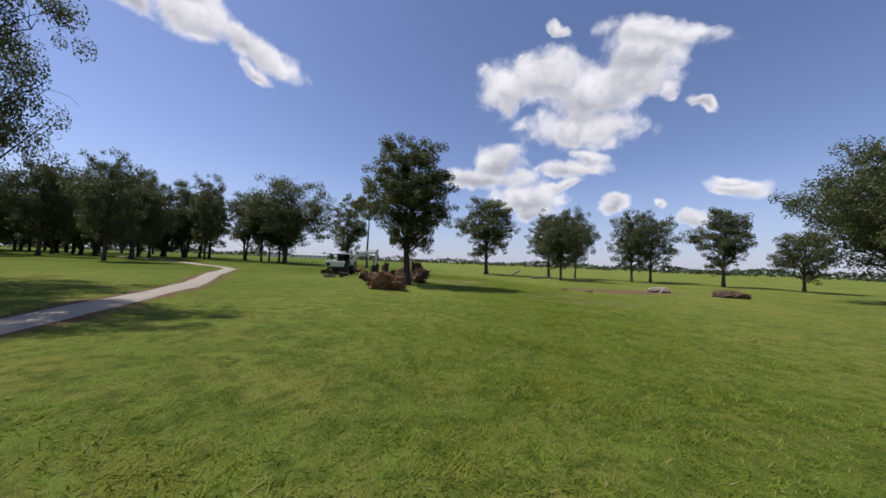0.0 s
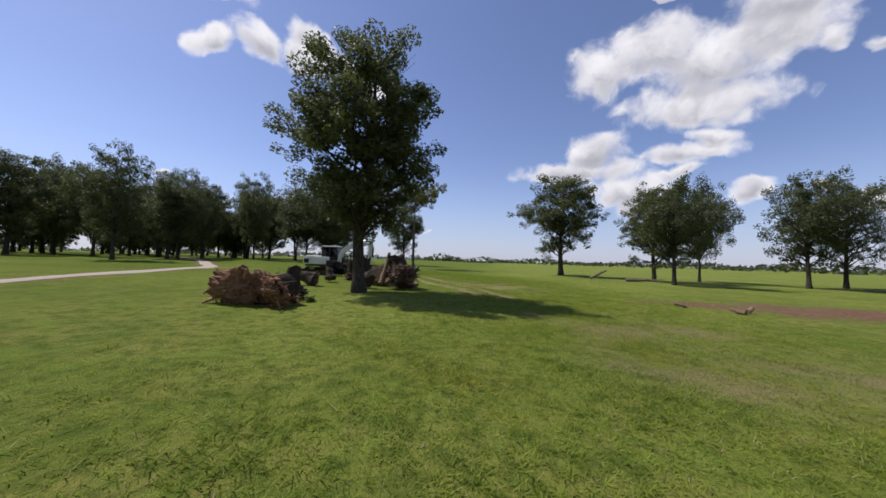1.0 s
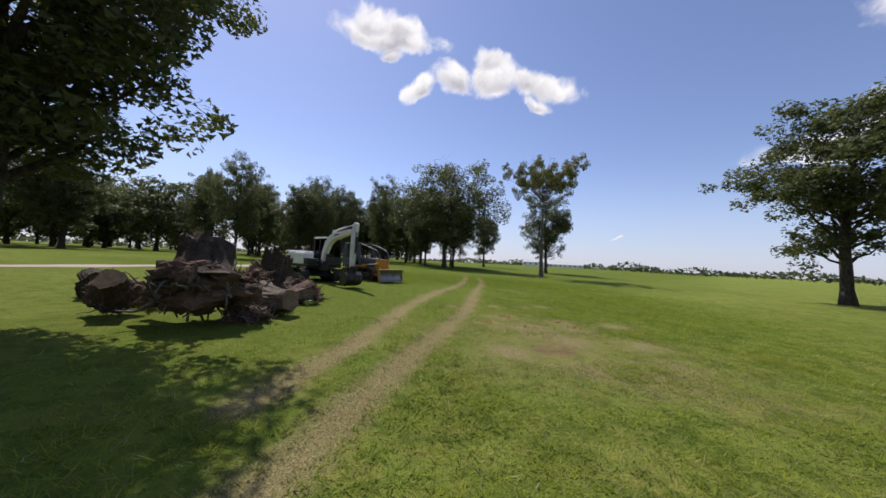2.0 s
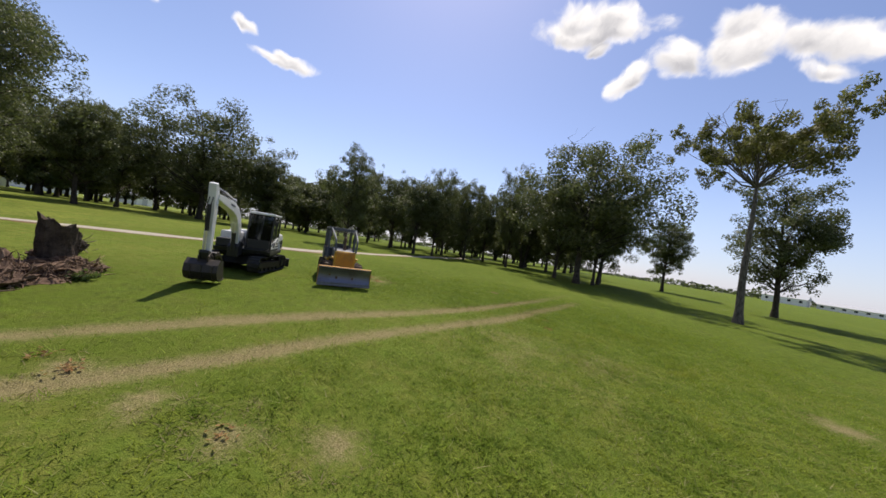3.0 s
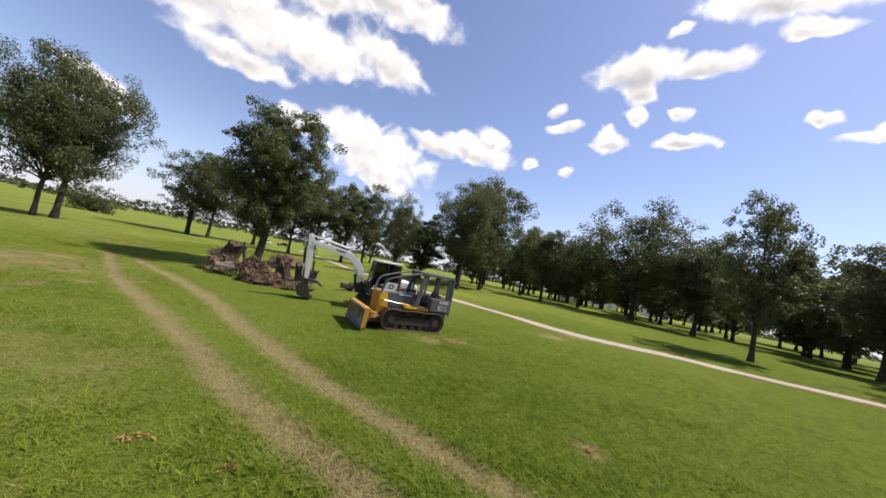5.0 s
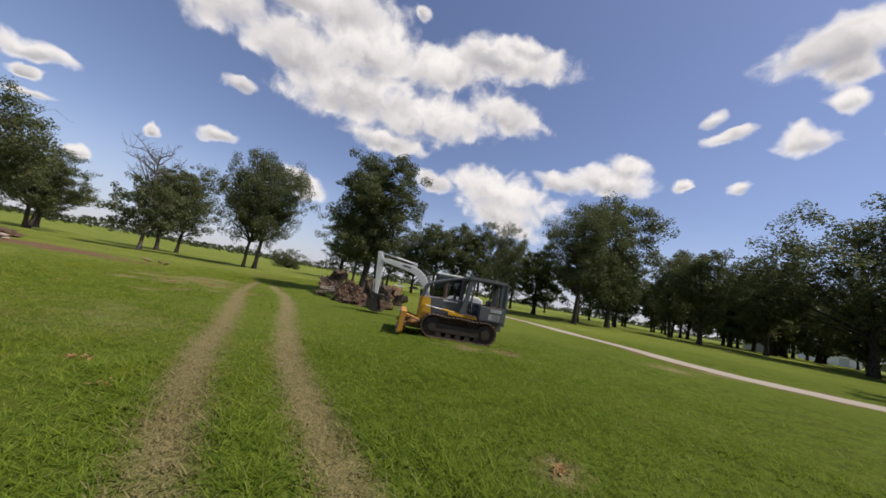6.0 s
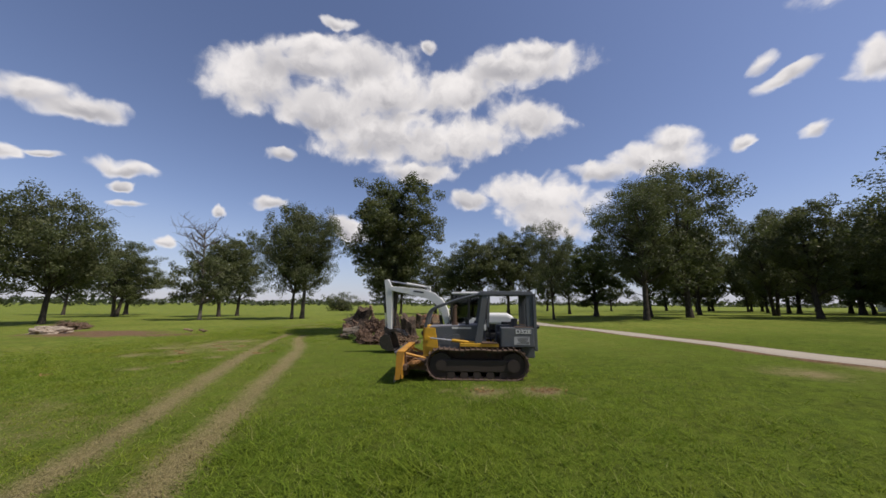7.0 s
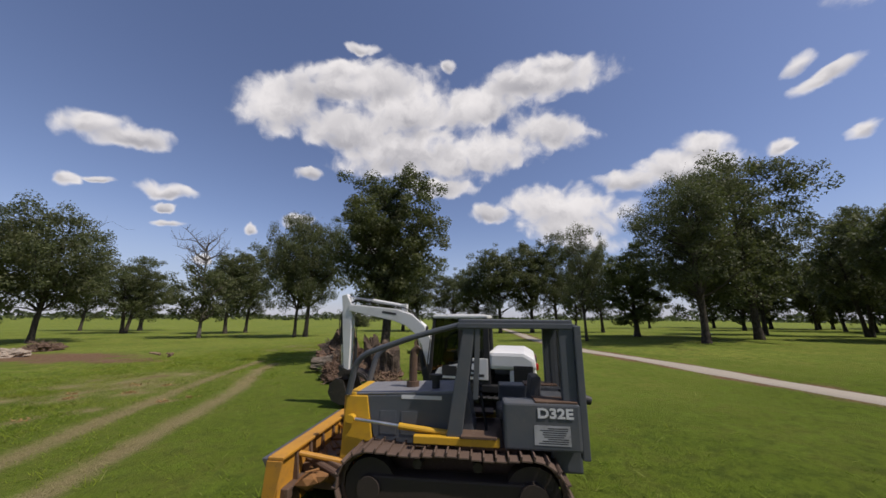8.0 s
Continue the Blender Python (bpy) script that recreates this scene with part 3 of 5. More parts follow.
# ---- metal, paint, wood ----
def worn_paint(name, base, worn, dirt, rough=0.5, metal=0.0, amount=0.5):
    def build(k):
        co = where(k)
        a, b, c = k.noise(co, 2.2, 6.0, 0.65), k.noise(co, 22.0, 5.0, 0.7), k.noise(co, 0.8, 3.0)
        col = k.mix(k.math("MULTIPLY", k.span(a, 0.45, 0.75), amount), base, dirt)
        col = k.mix(k.math("MULTIPLY", k.span(b, 0.60, 0.74), amount * 1.3), col, worn)
        col = k.mix(k.math("MULTIPLY", k.span(c, 0.4, 0.7), 0.25), col, dirt)
        r = k.math("ADD", rough, k.math("MULTIPLY", k.math("SUBTRACT", a, 0.5), 0.5))
        return principled(k, col, r, metal, bump=b, strength=0.12, dist=0.01)
    return material(name, build)


GREY_PAINT = worn_paint("weathered_grey_paint", (0.075, 0.085, 0.10), (0.17, 0.15, 0.13), (0.12, 0.115, 0.11), 0.55)
HOOD_TOP = worn_paint("faded_hood_paint", (0.20, 0.20, 0.215), (0.13, 0.11, 0.10), (0.15, 0.145, 0.145), 0.5)
YELLOW = worn_paint("worn_yellow_paint", (0.58, 0.33, 0.02), (0.14, 0.075, 0.04), (0.33, 0.19, 0.04), 0.5, amount=0.6)
BLADE_YELLOW = worn_paint("muddy_yellow_paint", (0.52, 0.25, 0.025), (0.15, 0.075, 0.035), (0.30, 0.15, 0.045), 0.6, amount=0.85)
BLADE_STEEL = worn_paint("scoured_steel", (0.20, 0.20, 0.24), (0.30, 0.29, 0.31), (0.13, 0.10, 0.09), 0.42, 0.7, amount=0.7)
RUST = worn_paint("rusty_steel", (0.105, 0.064, 0.044), (0.30, 0.22, 0.17), (0.19, 0.125, 0.085), 0.75, 0.2, amount=0.8)
# greasy steel, blackened further to carry the shade under the machine
GREASE_SHADED = worn_paint("greasy_black_steel", (0.030, 0.022, 0.018), (0.09, 0.055, 0.038), (0.05, 0.034, 0.025), 0.7, amount=0.6)
CLOD = worn_paint("orange_soil_clods", (0.22, 0.105, 0.035), (0.40, 0.22, 0.075), (0.10, 0.05, 0.025), 0.95, amount=0.9)
BUCKET_STEEL = worn_paint("scraped_bucket_steel", (0.040, 0.036, 0.034), (0.21, 0.18, 0.155), (0.09, 0.065, 0.05), 0.5, 0.4, amount=0.9)
TRACK_STEEL = worn_paint("dusty_track_steel", (0.125, 0.085, 0.065), (0.38, 0.32, 0.27), (0.08, 0.050, 0.035), 0.7, 0.15, amount=0.8)
BLACK_STEEL = worn_paint("black_steel", (0.022, 0.022, 0.024), (0.07, 0.06, 0.055), (0.05, 0.045, 0.04), 0.55, 0.2, amount=0.5)
WHITE_PAINT = worn_paint("white_machine_paint", (0.74, 0.74, 0.73), (0.42, 0.40, 0.37), (0.58, 0.56, 0.52), 0.38, amount=0.4)
RUBBER = worn_paint("dusty_black_rubber", (0.020, 0.020, 0.021), (0.06, 0.055, 0.05), (0.055, 0.05, 0.043), 0.8, amount=0.6)
SEAT_VINYL = worn_paint("cracked_grey_vinyl", (0.05, 0.05, 0.055), (0.14, 0.13, 0.12), (0.08, 0.075, 0.07), 0.6)
CHROME = worn_paint("cylinder_chrome", (0.72, 0.72, 0.74), (0.55, 0.53, 0.5), (0.6, 0.58, 0.55), 0.36, 1.0, amount=0.2)
LETTER_WHITE = worn_paint("faded_white_lettering", (0.62, 0.63, 0.64), (0.35, 0.35, 0.36), (0.45, 0.45, 0.45), 0.6, amount=0.5)
NOTICE_SHEET = worn_paint("stained_notice_sheet", (0.40, 0.41, 0.42), (0.10, 0.105, 0.115), (0.22, 0.22, 0.23), 0.6, amount=0.9)
LETTER_DARK = worn_paint("dark_lettering", (0.03, 0.03, 0.035), (0.1, 0.1, 0.1), (0.05, 0.05, 0.05), 0.6)
RED_LENS = worn_paint("red_lamp_lens", (0.55, 0.03, 0.02), (0.4, 0.05, 0.04), (0.35, 0.04, 0.03), 0.2, amount=0.2)


def glass_build(k):
    g = k.add("ShaderNodeBsdfGlossy", Roughness=0.03)
    g.inputs[0].default_value = (0.9, 0.93, 0.95, 1)
    t = k.add("ShaderNodeBsdfTransparent")
    t.inputs[0].default_value = (0.34, 0.37, 0.36, 1)
    m = k.add("ShaderNodeMixShader")
    f = k.add("ShaderNodeFresnel", IOR=1.5)
    k.link(f.outputs[0], m.inputs[0])
    k.link(t.outputs[0], m.inputs[1])
    k.link(g.outputs[0], m.inputs[2])
    return m.outputs[0]


GLASS = material("tinted_cab_glass", glass_build)


# ---- solid shapes ----
def rounded(bm, w, seg=2):
    if w > 0:
        edges = [e for e in bm.edges if len(e.link_faces) == 2 and e.calc_face_angle(0) > 0.5]
        bmesh.ops.bevel(bm, geom=edges, offset=w, segments=seg, affect="EDGES", profile=0.6)
    return bm


def box(x0, x1, y0, y1, z0, z1, bevel=0.012, bm=None):
    own = bmesh.new()
    bmesh.ops.create_cube(own, size=1, matrix=Matrix.Translation(((x0 + x1) / 2, (y0 + y1) / 2, (z0 + z1) / 2)) @ Matrix.Diagonal((x1 - x0, y1 - y0, z1 - z0, 1)))
    rounded(own, bevel)
    return joined(bm, own)


def joined(bm, own):
    if bm is None:
        return own
    me = bpy.data.meshes.new("join")
    own.to_mesh(me)
    own.free()
    bm.from_mesh(me)
    bpy.data.meshes.remove(me)
    return bm


def prism(poly, y0, y1, bevel=0.012, bm=None):
    """A side outline of (x, z) points, given its breadth from y0 to y1."""
    own = bmesh.new()
    a = [own.verts.new((x, y0, z)) for x, z in poly]
    b = [own.verts.new((x, y1, z)) for x, z in poly]
    own.faces.new(a)
    own.faces.new(b[::-1])
    n = len(poly)
    for i in range(n):
        own.faces.new((a[i], b[i], b[(i + 1) % n], a[(i + 1) % n]))
    bmesh.ops.recalc_face_normals(own, faces=own.faces)
    rounded(own, bevel)
    return joined(bm, own)


def rod(p, q, r, sides=12, bm=None, r2=None):
    p, q = Vector(p), Vector(q)
    own = bmesh.new()
    bmesh.ops.create_cone(own, cap_ends=True, segments=sides, radius1=r, radius2=r if r2 is None else r2, depth=(q - p).length,
                          matrix=Matrix.Translation((p + q) / 2) @ (q - p).to_track_quat("Z", "Y").to_matrix().to_4x4())
    return joined(bm, own)


def pipe(points, r, sides=8, bm=None):
    """A bent tube with closed ends."""
    V, F = [], []
    pts = [Vector(p) for p in points]
    tube(V, F, pts, [r] * len(pts), sides)
    own = bmesh.new()
    vs = [own.verts.new(v) for v in V]
    for f in F:
        own.faces.new([vs[i] for i in f])
    own.faces.new(vs[:sides])
    own.faces.new(vs[-sides:][::-1])
    bmesh.ops.recalc_face_normals(own, faces=own.faces)
    return joined(bm, own)


def blunt(points, radius=0.25, n=5):
    """Rounds the inner corners of a line of points."""
    pts = [Vector(p) for p in points]
    out = [pts[0]]
    for a, b, c in zip(pts, pts[1:], pts[2:]):
        u, v = (a - b), (c - b)
        d = min(radius, u.length * 0.45, v.length * 0.45)
        p, q = b + u.normalized() * d, b + v.normalized() * d
        for i in range(n + 1):
            t = i / n
            out.append(p * (1 - t) ** 2 + b * 2 * t * (1 - t) + q * t * t)
    return out + [pts[-1]]


def lettering(name, text, size, m, mat, parent, label):
    cu = bpy.data.curves.new(name, "FONT")
    cu.body, cu.size, cu.extrude, cu.align_x, cu.offset = text, size, 0.003, "CENTER", size * 0.03
    tmp = new("tmp_text", cu)
    dep = bpy.context.evaluated_depsgraph_get()
    me = bpy.data.meshes.new_from_object(tmp.evaluated_get(dep))
    bpy.data.objects.remove(tmp)
    bpy.data.curves.remove(cu)
    me.materials.clear()
    me.materials.append(mat)
    ob = new(name, me)
    ob.parent, ob.matrix_basis = parent, m
    return tagged(ob, label)


def crawler(parent, y, length, high, wide, shoes, shoe_mat, sag, lift, rim_mat, grouser, name="crawler_track"):
    """One track: frame, wheels, rollers and a closed chain of shoes."""
    r = high / 2
    half = length / 2 - r
    root = part(name, box(-half, half, y - wide * 0.3, y + wide * 0.3, r * 0.55, r * 1.35, 0.03), GREASE_SHADED, parent, "soil-caked steel track frame, blackened as if in shade")
    part("sprocket", rod((-half, y - wide * 0.2, r), (-half, y + wide * 0.2, r), r * 0.80, 24), rim_mat, root)
    part("sprocket_hub", rod((-half, y - wide * 0.42, r), (-half, y + wide * 0.42, r), r * 0.42, 16), rim_mat, root)
    part("idler", rod((half, y - wide * 0.2, r), (half, y + wide * 0.2, r), r * 0.80, 24), rim_mat, root)
    part("idler_hub", rod((half, y - wide * 0.4, r), (half, y + wide * 0.4, r), r * 0.35, 16), rim_mat, root)
    for i in range(5):
        x = -half * 0.72 + half * 1.44 * i / 4
        part("track_roller", rod((x, y - wide * 0.28, r * 0.36), (x, y + wide * 0.28, r * 0.36), r * 0.27, 14), rim_mat, root)
    for x in (-half * 0.35, half * 0.4):
        part("carrier_roller", rod((x, y - wide * 0.2, r * 1.68), (x, y + wide * 0.2, r * 1.68), r * 0.15, 10), rim_mat, root)
    total = 4 * half + 2 * math.pi * r
    step = total / shoes
    th = 0.022
    bm = box(-step * 0.46, step * 0.40, -wide / 2, wide / 2, -th, 0.0, 0.004)
    if grouser:
        bm = box(step * 0.30, step * 0.44, -wide / 2, wide / 2, 0.0, grouser, 0.004, bm)
    bm = box(-step * 0.45, step * 0.45, -wide * 0.16, -wide * 0.07, -th - 0.05, -th + 0.002, 0.003, bm)
    bm = box(-step * 0.45, step * 0.45, wide * 0.07, wide * 0.16, -th - 0.05, -th + 0.002, 0.003, bm)
    me = None
    for i in range(shoes):
        s = (i + 0.5) * step
        if s < 2 * half:
            x, z, a = half - s, 0.0, math.pi
        elif s < 2 * half + math.pi * r:
            t = (s - 2 * half) / r
            x, z, a = -half - r * math.sin(t), r - r * math.cos(t), math.pi - t
        elif s < 4 * half + math.pi * r:
            u = (s - 2 * half - math.pi * r)
            x, z, a = -half + u, high - sag * math.sin(math.pi * u / half * 0.5 * 2) ** 2, 0.0
        else:
            t = (s - 4 * half - math.pi * r) / r
            x, z, a = half + r * math.sin(t), r + r * math.cos(t), -t
        m = Matrix.Translation((x, y, z + lift)) @ Matrix.Rotation(-a, 4, "Y")
        if me is None:
            ob = part("track_shoe", bm, shoe_mat, root)
            me = ob.data
        else:
            ob = new("track_shoe", me)
            ob.parent = root
        ob.matrix_local = m
    return root


# ---- bulldozer ----
CHAIN = ("crawler_track", "sprocket", "sprocket_hub", "idler", "idler_hub", "track_roller", "carrier_roller", "track_shoe")

def bulldozer(m):
    top = new("bulldozer")
    W = 0.70
    for y in (W, -W):
        crawler(top, y, 3.05, 0.88, 0.46, 44, TRACK_STEEL, 0.03, 0.03, GREASE_SHADED, 0.045)
    body = part("hull", prism([(-1.25, 0.42), (1.2, 0.42), (1.2, 0.9), (-1.25, 0.95)], -0.45, 0.45, 0.03), RUST, top, "dark oily hull between the tracks")
    # hood, grille, side panels
    part("hood", prism([(-0.05, 1.57), (1.28, 1.50), (1.28, 1.53), (-0.05, 1.61)], -0.44, 0.44, 0.012), HOOD_TOP, top, "faded grey hood top")
    part("hood_rim", box(1.20, 1.31, -0.46, 0.46, 1.46, 1.545, 0.02), YELLOW, top, "chipped yellow hood rim")
    for s in (1, -1):
        y0, y1 = (0.42, 0.455) if s > 0 else (-0.455, -0.42)
        part("side_panel", prism([(-0.05, 0.82), (0.93, 0.80), (1.06, 1.50), (-0.05, 1.575)], y0, y1, 0.01), GREY_PAINT, top, "weathered dark grey engine side panel")
        z0, z1 = (0.455, 0.463) if s > 0 else (-0.463, -0.455)
        for i in range(3):
            x = 0.16 + i * 0.26
            part("panel_rib", box(x, x + 0.2, z0, z1, 0.98, 1.30, 0.003), GREY_PAINT, top)
        part("grille_guard", prism([(0.93, 0.62), (1.36, 0.62), (1.32, 1.50), (1.05, 1.50)], 0.40 if s > 0 else -0.475, 0.475 if s > 0 else -0.40, 0.015), YELLOW, top, "yellow radiator guard, scratched and rusty")
    part("radiator_front", box(1.28, 1.36, -0.42, 0.42, 0.62, 1.49, 0.012), BLADE_YELLOW, top, "rusty orange radiator cover")
    for i in range(7):
        part("grille_slat", box(1.36, 1.375, -0.34, 0.34, 0.75 + i * 0.1, 0.80 + i * 0.1, 0.003), BLADE_YELLOW, top)
    # maker's mark as a plain bar, at the hood's upper side
    part("maker_mark", box(0.12, 0.62, 0.455, 0.460, 1.475, 1.53, 0.001), LETTER_WHITE, top, "faded white maker's mark as a plain bar")
    # stack and air cleaner
    ex = part("exhaust_stack", rod((0.55, 0.05, 1.56), (0.55, 0.05, 2.06), 0.055, 14), RUST, top, "rusty exhaust stack")
    part("muffler_base", rod((0.55, 0.05, 1.54), (0.55, 0.05, 1.66), 0.085, 14), RUST, ex)
    part("stack_tip", pipe(blunt([(0.55, 0.05, 2.04), (0.55, 0.05, 2.14), (0.48, 0.05, 2.20)], 0.05), 0.048, 10), RUST, ex)
    ac = part("air_cleaner", rod((0.22, 0.22, 1.56), (0.22, 0.22, 1.74), 0.05, 12), BLACK_STEEL, top)
    part("cleaner_cap", rod((0.22, 0.22, 1.74), (0.22, 0.22, 1.80), 0.085, 14), BLACK_STEEL, ac)
    # operator's place
    part("dash", prism([(-0.28, 0.95), (-0.05, 0.95), (-0.05, 1.60), (-0.20, 1.60)], -0.42, 0.42, 0.02), GREY_PAINT, top)
    part("floor_plate", box(-0.75, -0.05, -0.66, 0.66, 0.90, 0.945, 0.008), RUST, top)
    for s in (1, -1):
        part("step_plate", box(-0.52, -0.12, *(sorted((s * 0.46, s * 0.74))), 1.06, 1.095, 0.006), RUST, top)
        part("fender_rail", box(-0.55, 0.42, *sorted((s * 0.62, s * 0.72)), 0.96, 1.06, 0.012), YELLOW, top, "worn yellow rail above the track")
        part("side_tank", prism([(-1.42, 0.965), (-0.60, 0.965), (-0.60, 1.55), (-1.42, 1.55)], *sorted((s * 0.40, s * 0.76)), 0.03), GREY_PAINT, top, "dark grey rear side tank")
        part("tank_top", box(-1.40, -0.95, *sorted((s * 0.42, s * 0.74)), 1.55, 1.575, 0.006), RUST, top)
    part("rear_tank", box(-1.46, -1.12, -0.52, 0.52, 0.62, 1.48, 0.03), GREY_PAINT, top, "dark grey rear fuel tank")
    seat = part("seat", box(-0.98, -0.55, -0.26, 0.26, 1.18, 1.34, 0.05), SEAT_VINYL, top, "torn grey vinyl seat")
    part("seat_base", box(-0.95, -0.6, -0.22, 0.22, 0.94, 1.18, 0.02), BLACK_STEEL, seat)
    part("seat_back", prism([(-1.06, 1.28), (-0.93, 1.28), (-0.98, 1.80), (-1.10, 1.80)], -0.24, 0.24, 0.045), SEAT_VINYL, seat)
    for y in (0.16, -0.12, 0.30):
        lv = part("control_lever", rod((-0.42, y, 0.95), (-0.34, y, 1.58), 0.012, 8), BLACK_STEEL, top)
        bm = bmesh.new()
        bmesh.ops.create_uvsphere(bm, u_segments=10, v_segments=7, radius=0.032, matrix=Matrix.Translation((-0.34, y, 1.60)))
        part("lever_knob", bm, RUBBER, lv)
    # model mark, read on the tank's side
    lettering("model_mark", "D32E", 0.17, Matrix.Translation((-1.15, 0.767, 1.375)) @ Euler((radians(90), 0, radians(180))).to_matrix().to_4x4(), LETTER_WHITE, top, "faded white model lettering")
    plate = part("notice_plate", box(-1.30, -0.92, 0.761, 0.765, 1.04, 1.28, 0.001), NOTICE_SHEET, top, "peeling white notice sheet with unreadable lines")
    rng = random.Random(8)
    for i in range(8):
        a = -1.28 + rng.uniform(0, 0.05)
        part("notice_line", box(a, a + rng.uniform(0.18, 0.31), 0.765, 0.7665, 1.06 + i * 0.026, 1.072 + i * 0.026, 0.0005), LETTER_DARK, plate)
    # roll-over canopy with sweeps
    can = part("canopy_roof", box(-1.42, -0.10, -0.68, 0.68, 2.60, 2.66, 0.015), GREY_PAINT, top, "dark grey canopy roof")
    for s in (1, -1):
        y0, y1 = sorted((s * 0.60, s * 0.68))
        part("roof_rail", box(-1.43, -0.08, *sorted((s * 0.62, s * 0.70)), 2.53, 2.61, 0.012), GREY_PAINT, can)
        part("front_post", prism([(-0.30, 2.58), (-0.16, 2.58), (0.06, 0.95), (-0.12, 0.95)], y0, y1, 0.012), GREY_PAINT, can, "slanting grey front post")
        part("door_post", prism([(-0.36, 2.58), (-0.30, 2.58), (-0.26, 1.55), (-0.32, 1.55)], y0, y1, 0.008), GREY_PAINT, can)
        part("rear_post", box(-1.42, -1.26, *sorted((s * 0.56, s * 0.68)), 1.48, 2.58, 0.012), GREY_PAINT, can)
        part("tail_strip", box(-1.50, -1.42, *sorted((s * 0.60, s * 0.72)), 0.86, 2.58, 0.012), GREY_PAINT, can)
        part("limb_riser", pipe(blunt([(-0.12, s * 0.60, 2.58), (0.45, s * 0.56, 2.40), (1.20, s * 0.50, 2.08), (1.30, s * 0.46, 1.52)], 0.22), 0.042, 10), GREY_PAINT, can, "bent grey limb riser tube")
        part("work_lamp", rod((-1.50, s * 0.55, 1.58), (-1.58, s * 0.55, 1.56), 0.07, 14, r2=0.055), BLACK_STEEL, can)
    part("rear_beam", box(-1.46, -1.38, -0.66, 0.66, 2.50, 2.60, 0.012), GREY_PAINT, can)
    part("front_beam", box(-0.20, -0.10, -0.66, 0.66, 2.50, 2.60, 0.012), GREY_PAINT, can)
    bm = None
    for i in range(17):
        y = -0.52 + i * 0.065
        bm = rod((-1.44, y, 1.50), (-1.44, y, 2.52), 0.005, 4, bm)
    for i in range(14):
        z = 1.55 + i * 0.07
        bm = rod((-1.447, -0.56, z), (-1.447, 0.56, z), 0.005, 4, bm)
    part("rear_screen", bm, BLACK_STEEL, can, "rusty wire mesh rear screen")
    part("lower_screen_bar", box(-1.46, -1.42, -0.62, 0.62, 1.47, 1.52, 0.006), GREY_PAINT, can)
    # blade on push arms
    n, pts, back = 9, [], []
    for i in range(n):
        z = 0.02 + 0.86 * i / (n - 1)
        c = 0.16 * (1 - math.sin(math.pi * i / (n - 1) * 0.9 + 0.15))
        pts.append((1.92 + c, z))
        back.append((1.87 + c, z))
    part_blade = part("blade", prism(pts + back[::-1], -1.2, 1.2, 0.0), BLADE_STEEL, top, "scoured bluish steel blade face")
    part("cutting_edge", box(2.0, 2.04, -1.21, 1.21, -0.02, 0.14, 0.004), BLADE_STEEL, part_blade)
    part("blade_cap", box(1.80, 1.985, -1.20, 1.20, 0.865, 0.905, 0.008), BLADE_YELLOW, part_blade, "muddy yellow top rail")
    for s in (1, -1):
        part("end_plate", prism([(1.90, 0.05), (2.02, 0.02), (1.99, 0.86), (1.80, 0.86)], *sorted((s * 1.195, s * 1.215)), 0.006), BLADE_YELLOW, part_blade, "muddy yellow blade end")
        part("push_arm", prism([(0.55, 0.34), (1.88, 0.28), (1.88, 0.44), (0.55, 0.50)], *sorted((s * 0.30, s * 0.40)), 0.015), RUST, top, "rusty push arm caked with mud")
        part("tilt_brace", rod((1.25, s * 0.42, 0.55), (1.80, s * 0.66, 0.74), 0.04, 10), BLADE_YELLOW, top)
        cyl = part("lift_cylinder", rod((0.02, s * 0.56, 1.06), (0.62, s * 0.56, 1.13), 0.045, 12), YELLOW, top, "yellow hydraulic lift cylinder")
        part("lift_rod", rod((0.62, s * 0.56, 1.13), (1.22, s * 0.55, 1.20), 0.024, 10), CHROME, cyl, "bright piston rod")
        part("rod_eye", rod((1.22, s * 0.50, 1.20), (1.22, s * 0.60, 1.20), 0.055, 12), YELLOW, cyl)
    part("blade_back", box(1.76, 1.88, -1.1, 1.1, 0.30, 0.46, 0.015), RUST, part_blade, "rusty stiffening beam caked with mud")
    part("back_plate", box(1.845, 1.875, -1.18, 1.18, 0.06, 0.86, 0.006), BLADE_YELLOW, part_blade, "muddy yellow blade back")
    for y in (-0.8, -0.4, 0, 0.4, 0.8):
        part("stiffener", prism([(1.74, 0.12), (1.86, 0.08), (1.86, 0.84), (1.82, 0.84)], y - 0.02, y + 0.02, 0.004), RUST, part_blade)
    rng = random.Random(12)
    for i in range(26):
        c = Vector((rng.uniform(1.42, 1.82), rng.uniform(-1.0, 1.0), rng.uniform(0.44, 0.60)))
        bm = bmesh.new()
        bmesh.ops.create_icosphere(bm, subdivisions=1, radius=rng.uniform(0.06, 0.13))
        for v in bm.verts:
            v.co = Vector((v.co.x * 1.3, v.co.y * rng.uniform(0.8, 1.2), v.co.z * 0.8)) * (1 + 0.7 * noise.noise(v.co * 9 + c * 5)) + c
        part("soil_clod", bm, CLOD, part_blade, "orange-brown soil clod lodged behind the blade")
    for i in range(14):
        c = Vector((rng.uniform(1.42, 1.80), rng.uniform(-1.0, 1.0), rng.uniform(0.50, 0.66)))
        d = Vector((rng.gauss(0, 0.6), rng.gauss(0, 1), rng.uniform(0, 0.7))).normalized() * rng.uniform(0.15, 0.34)
        part("broken_branch", rod(c - d * 0.5, c + d * 0.5, rng.uniform(0.014, 0.035), 7, r2=0.010), CLOD, part_blade)
    part("pivot_frame", prism([(1.20, 0.22), (1.80, 0.25), (1.80, 0.55), (1.45, 0.62), (1.20, 0.5)], -0.55, 0.55, 0.02), RUST, top, "rusty pivot frame")
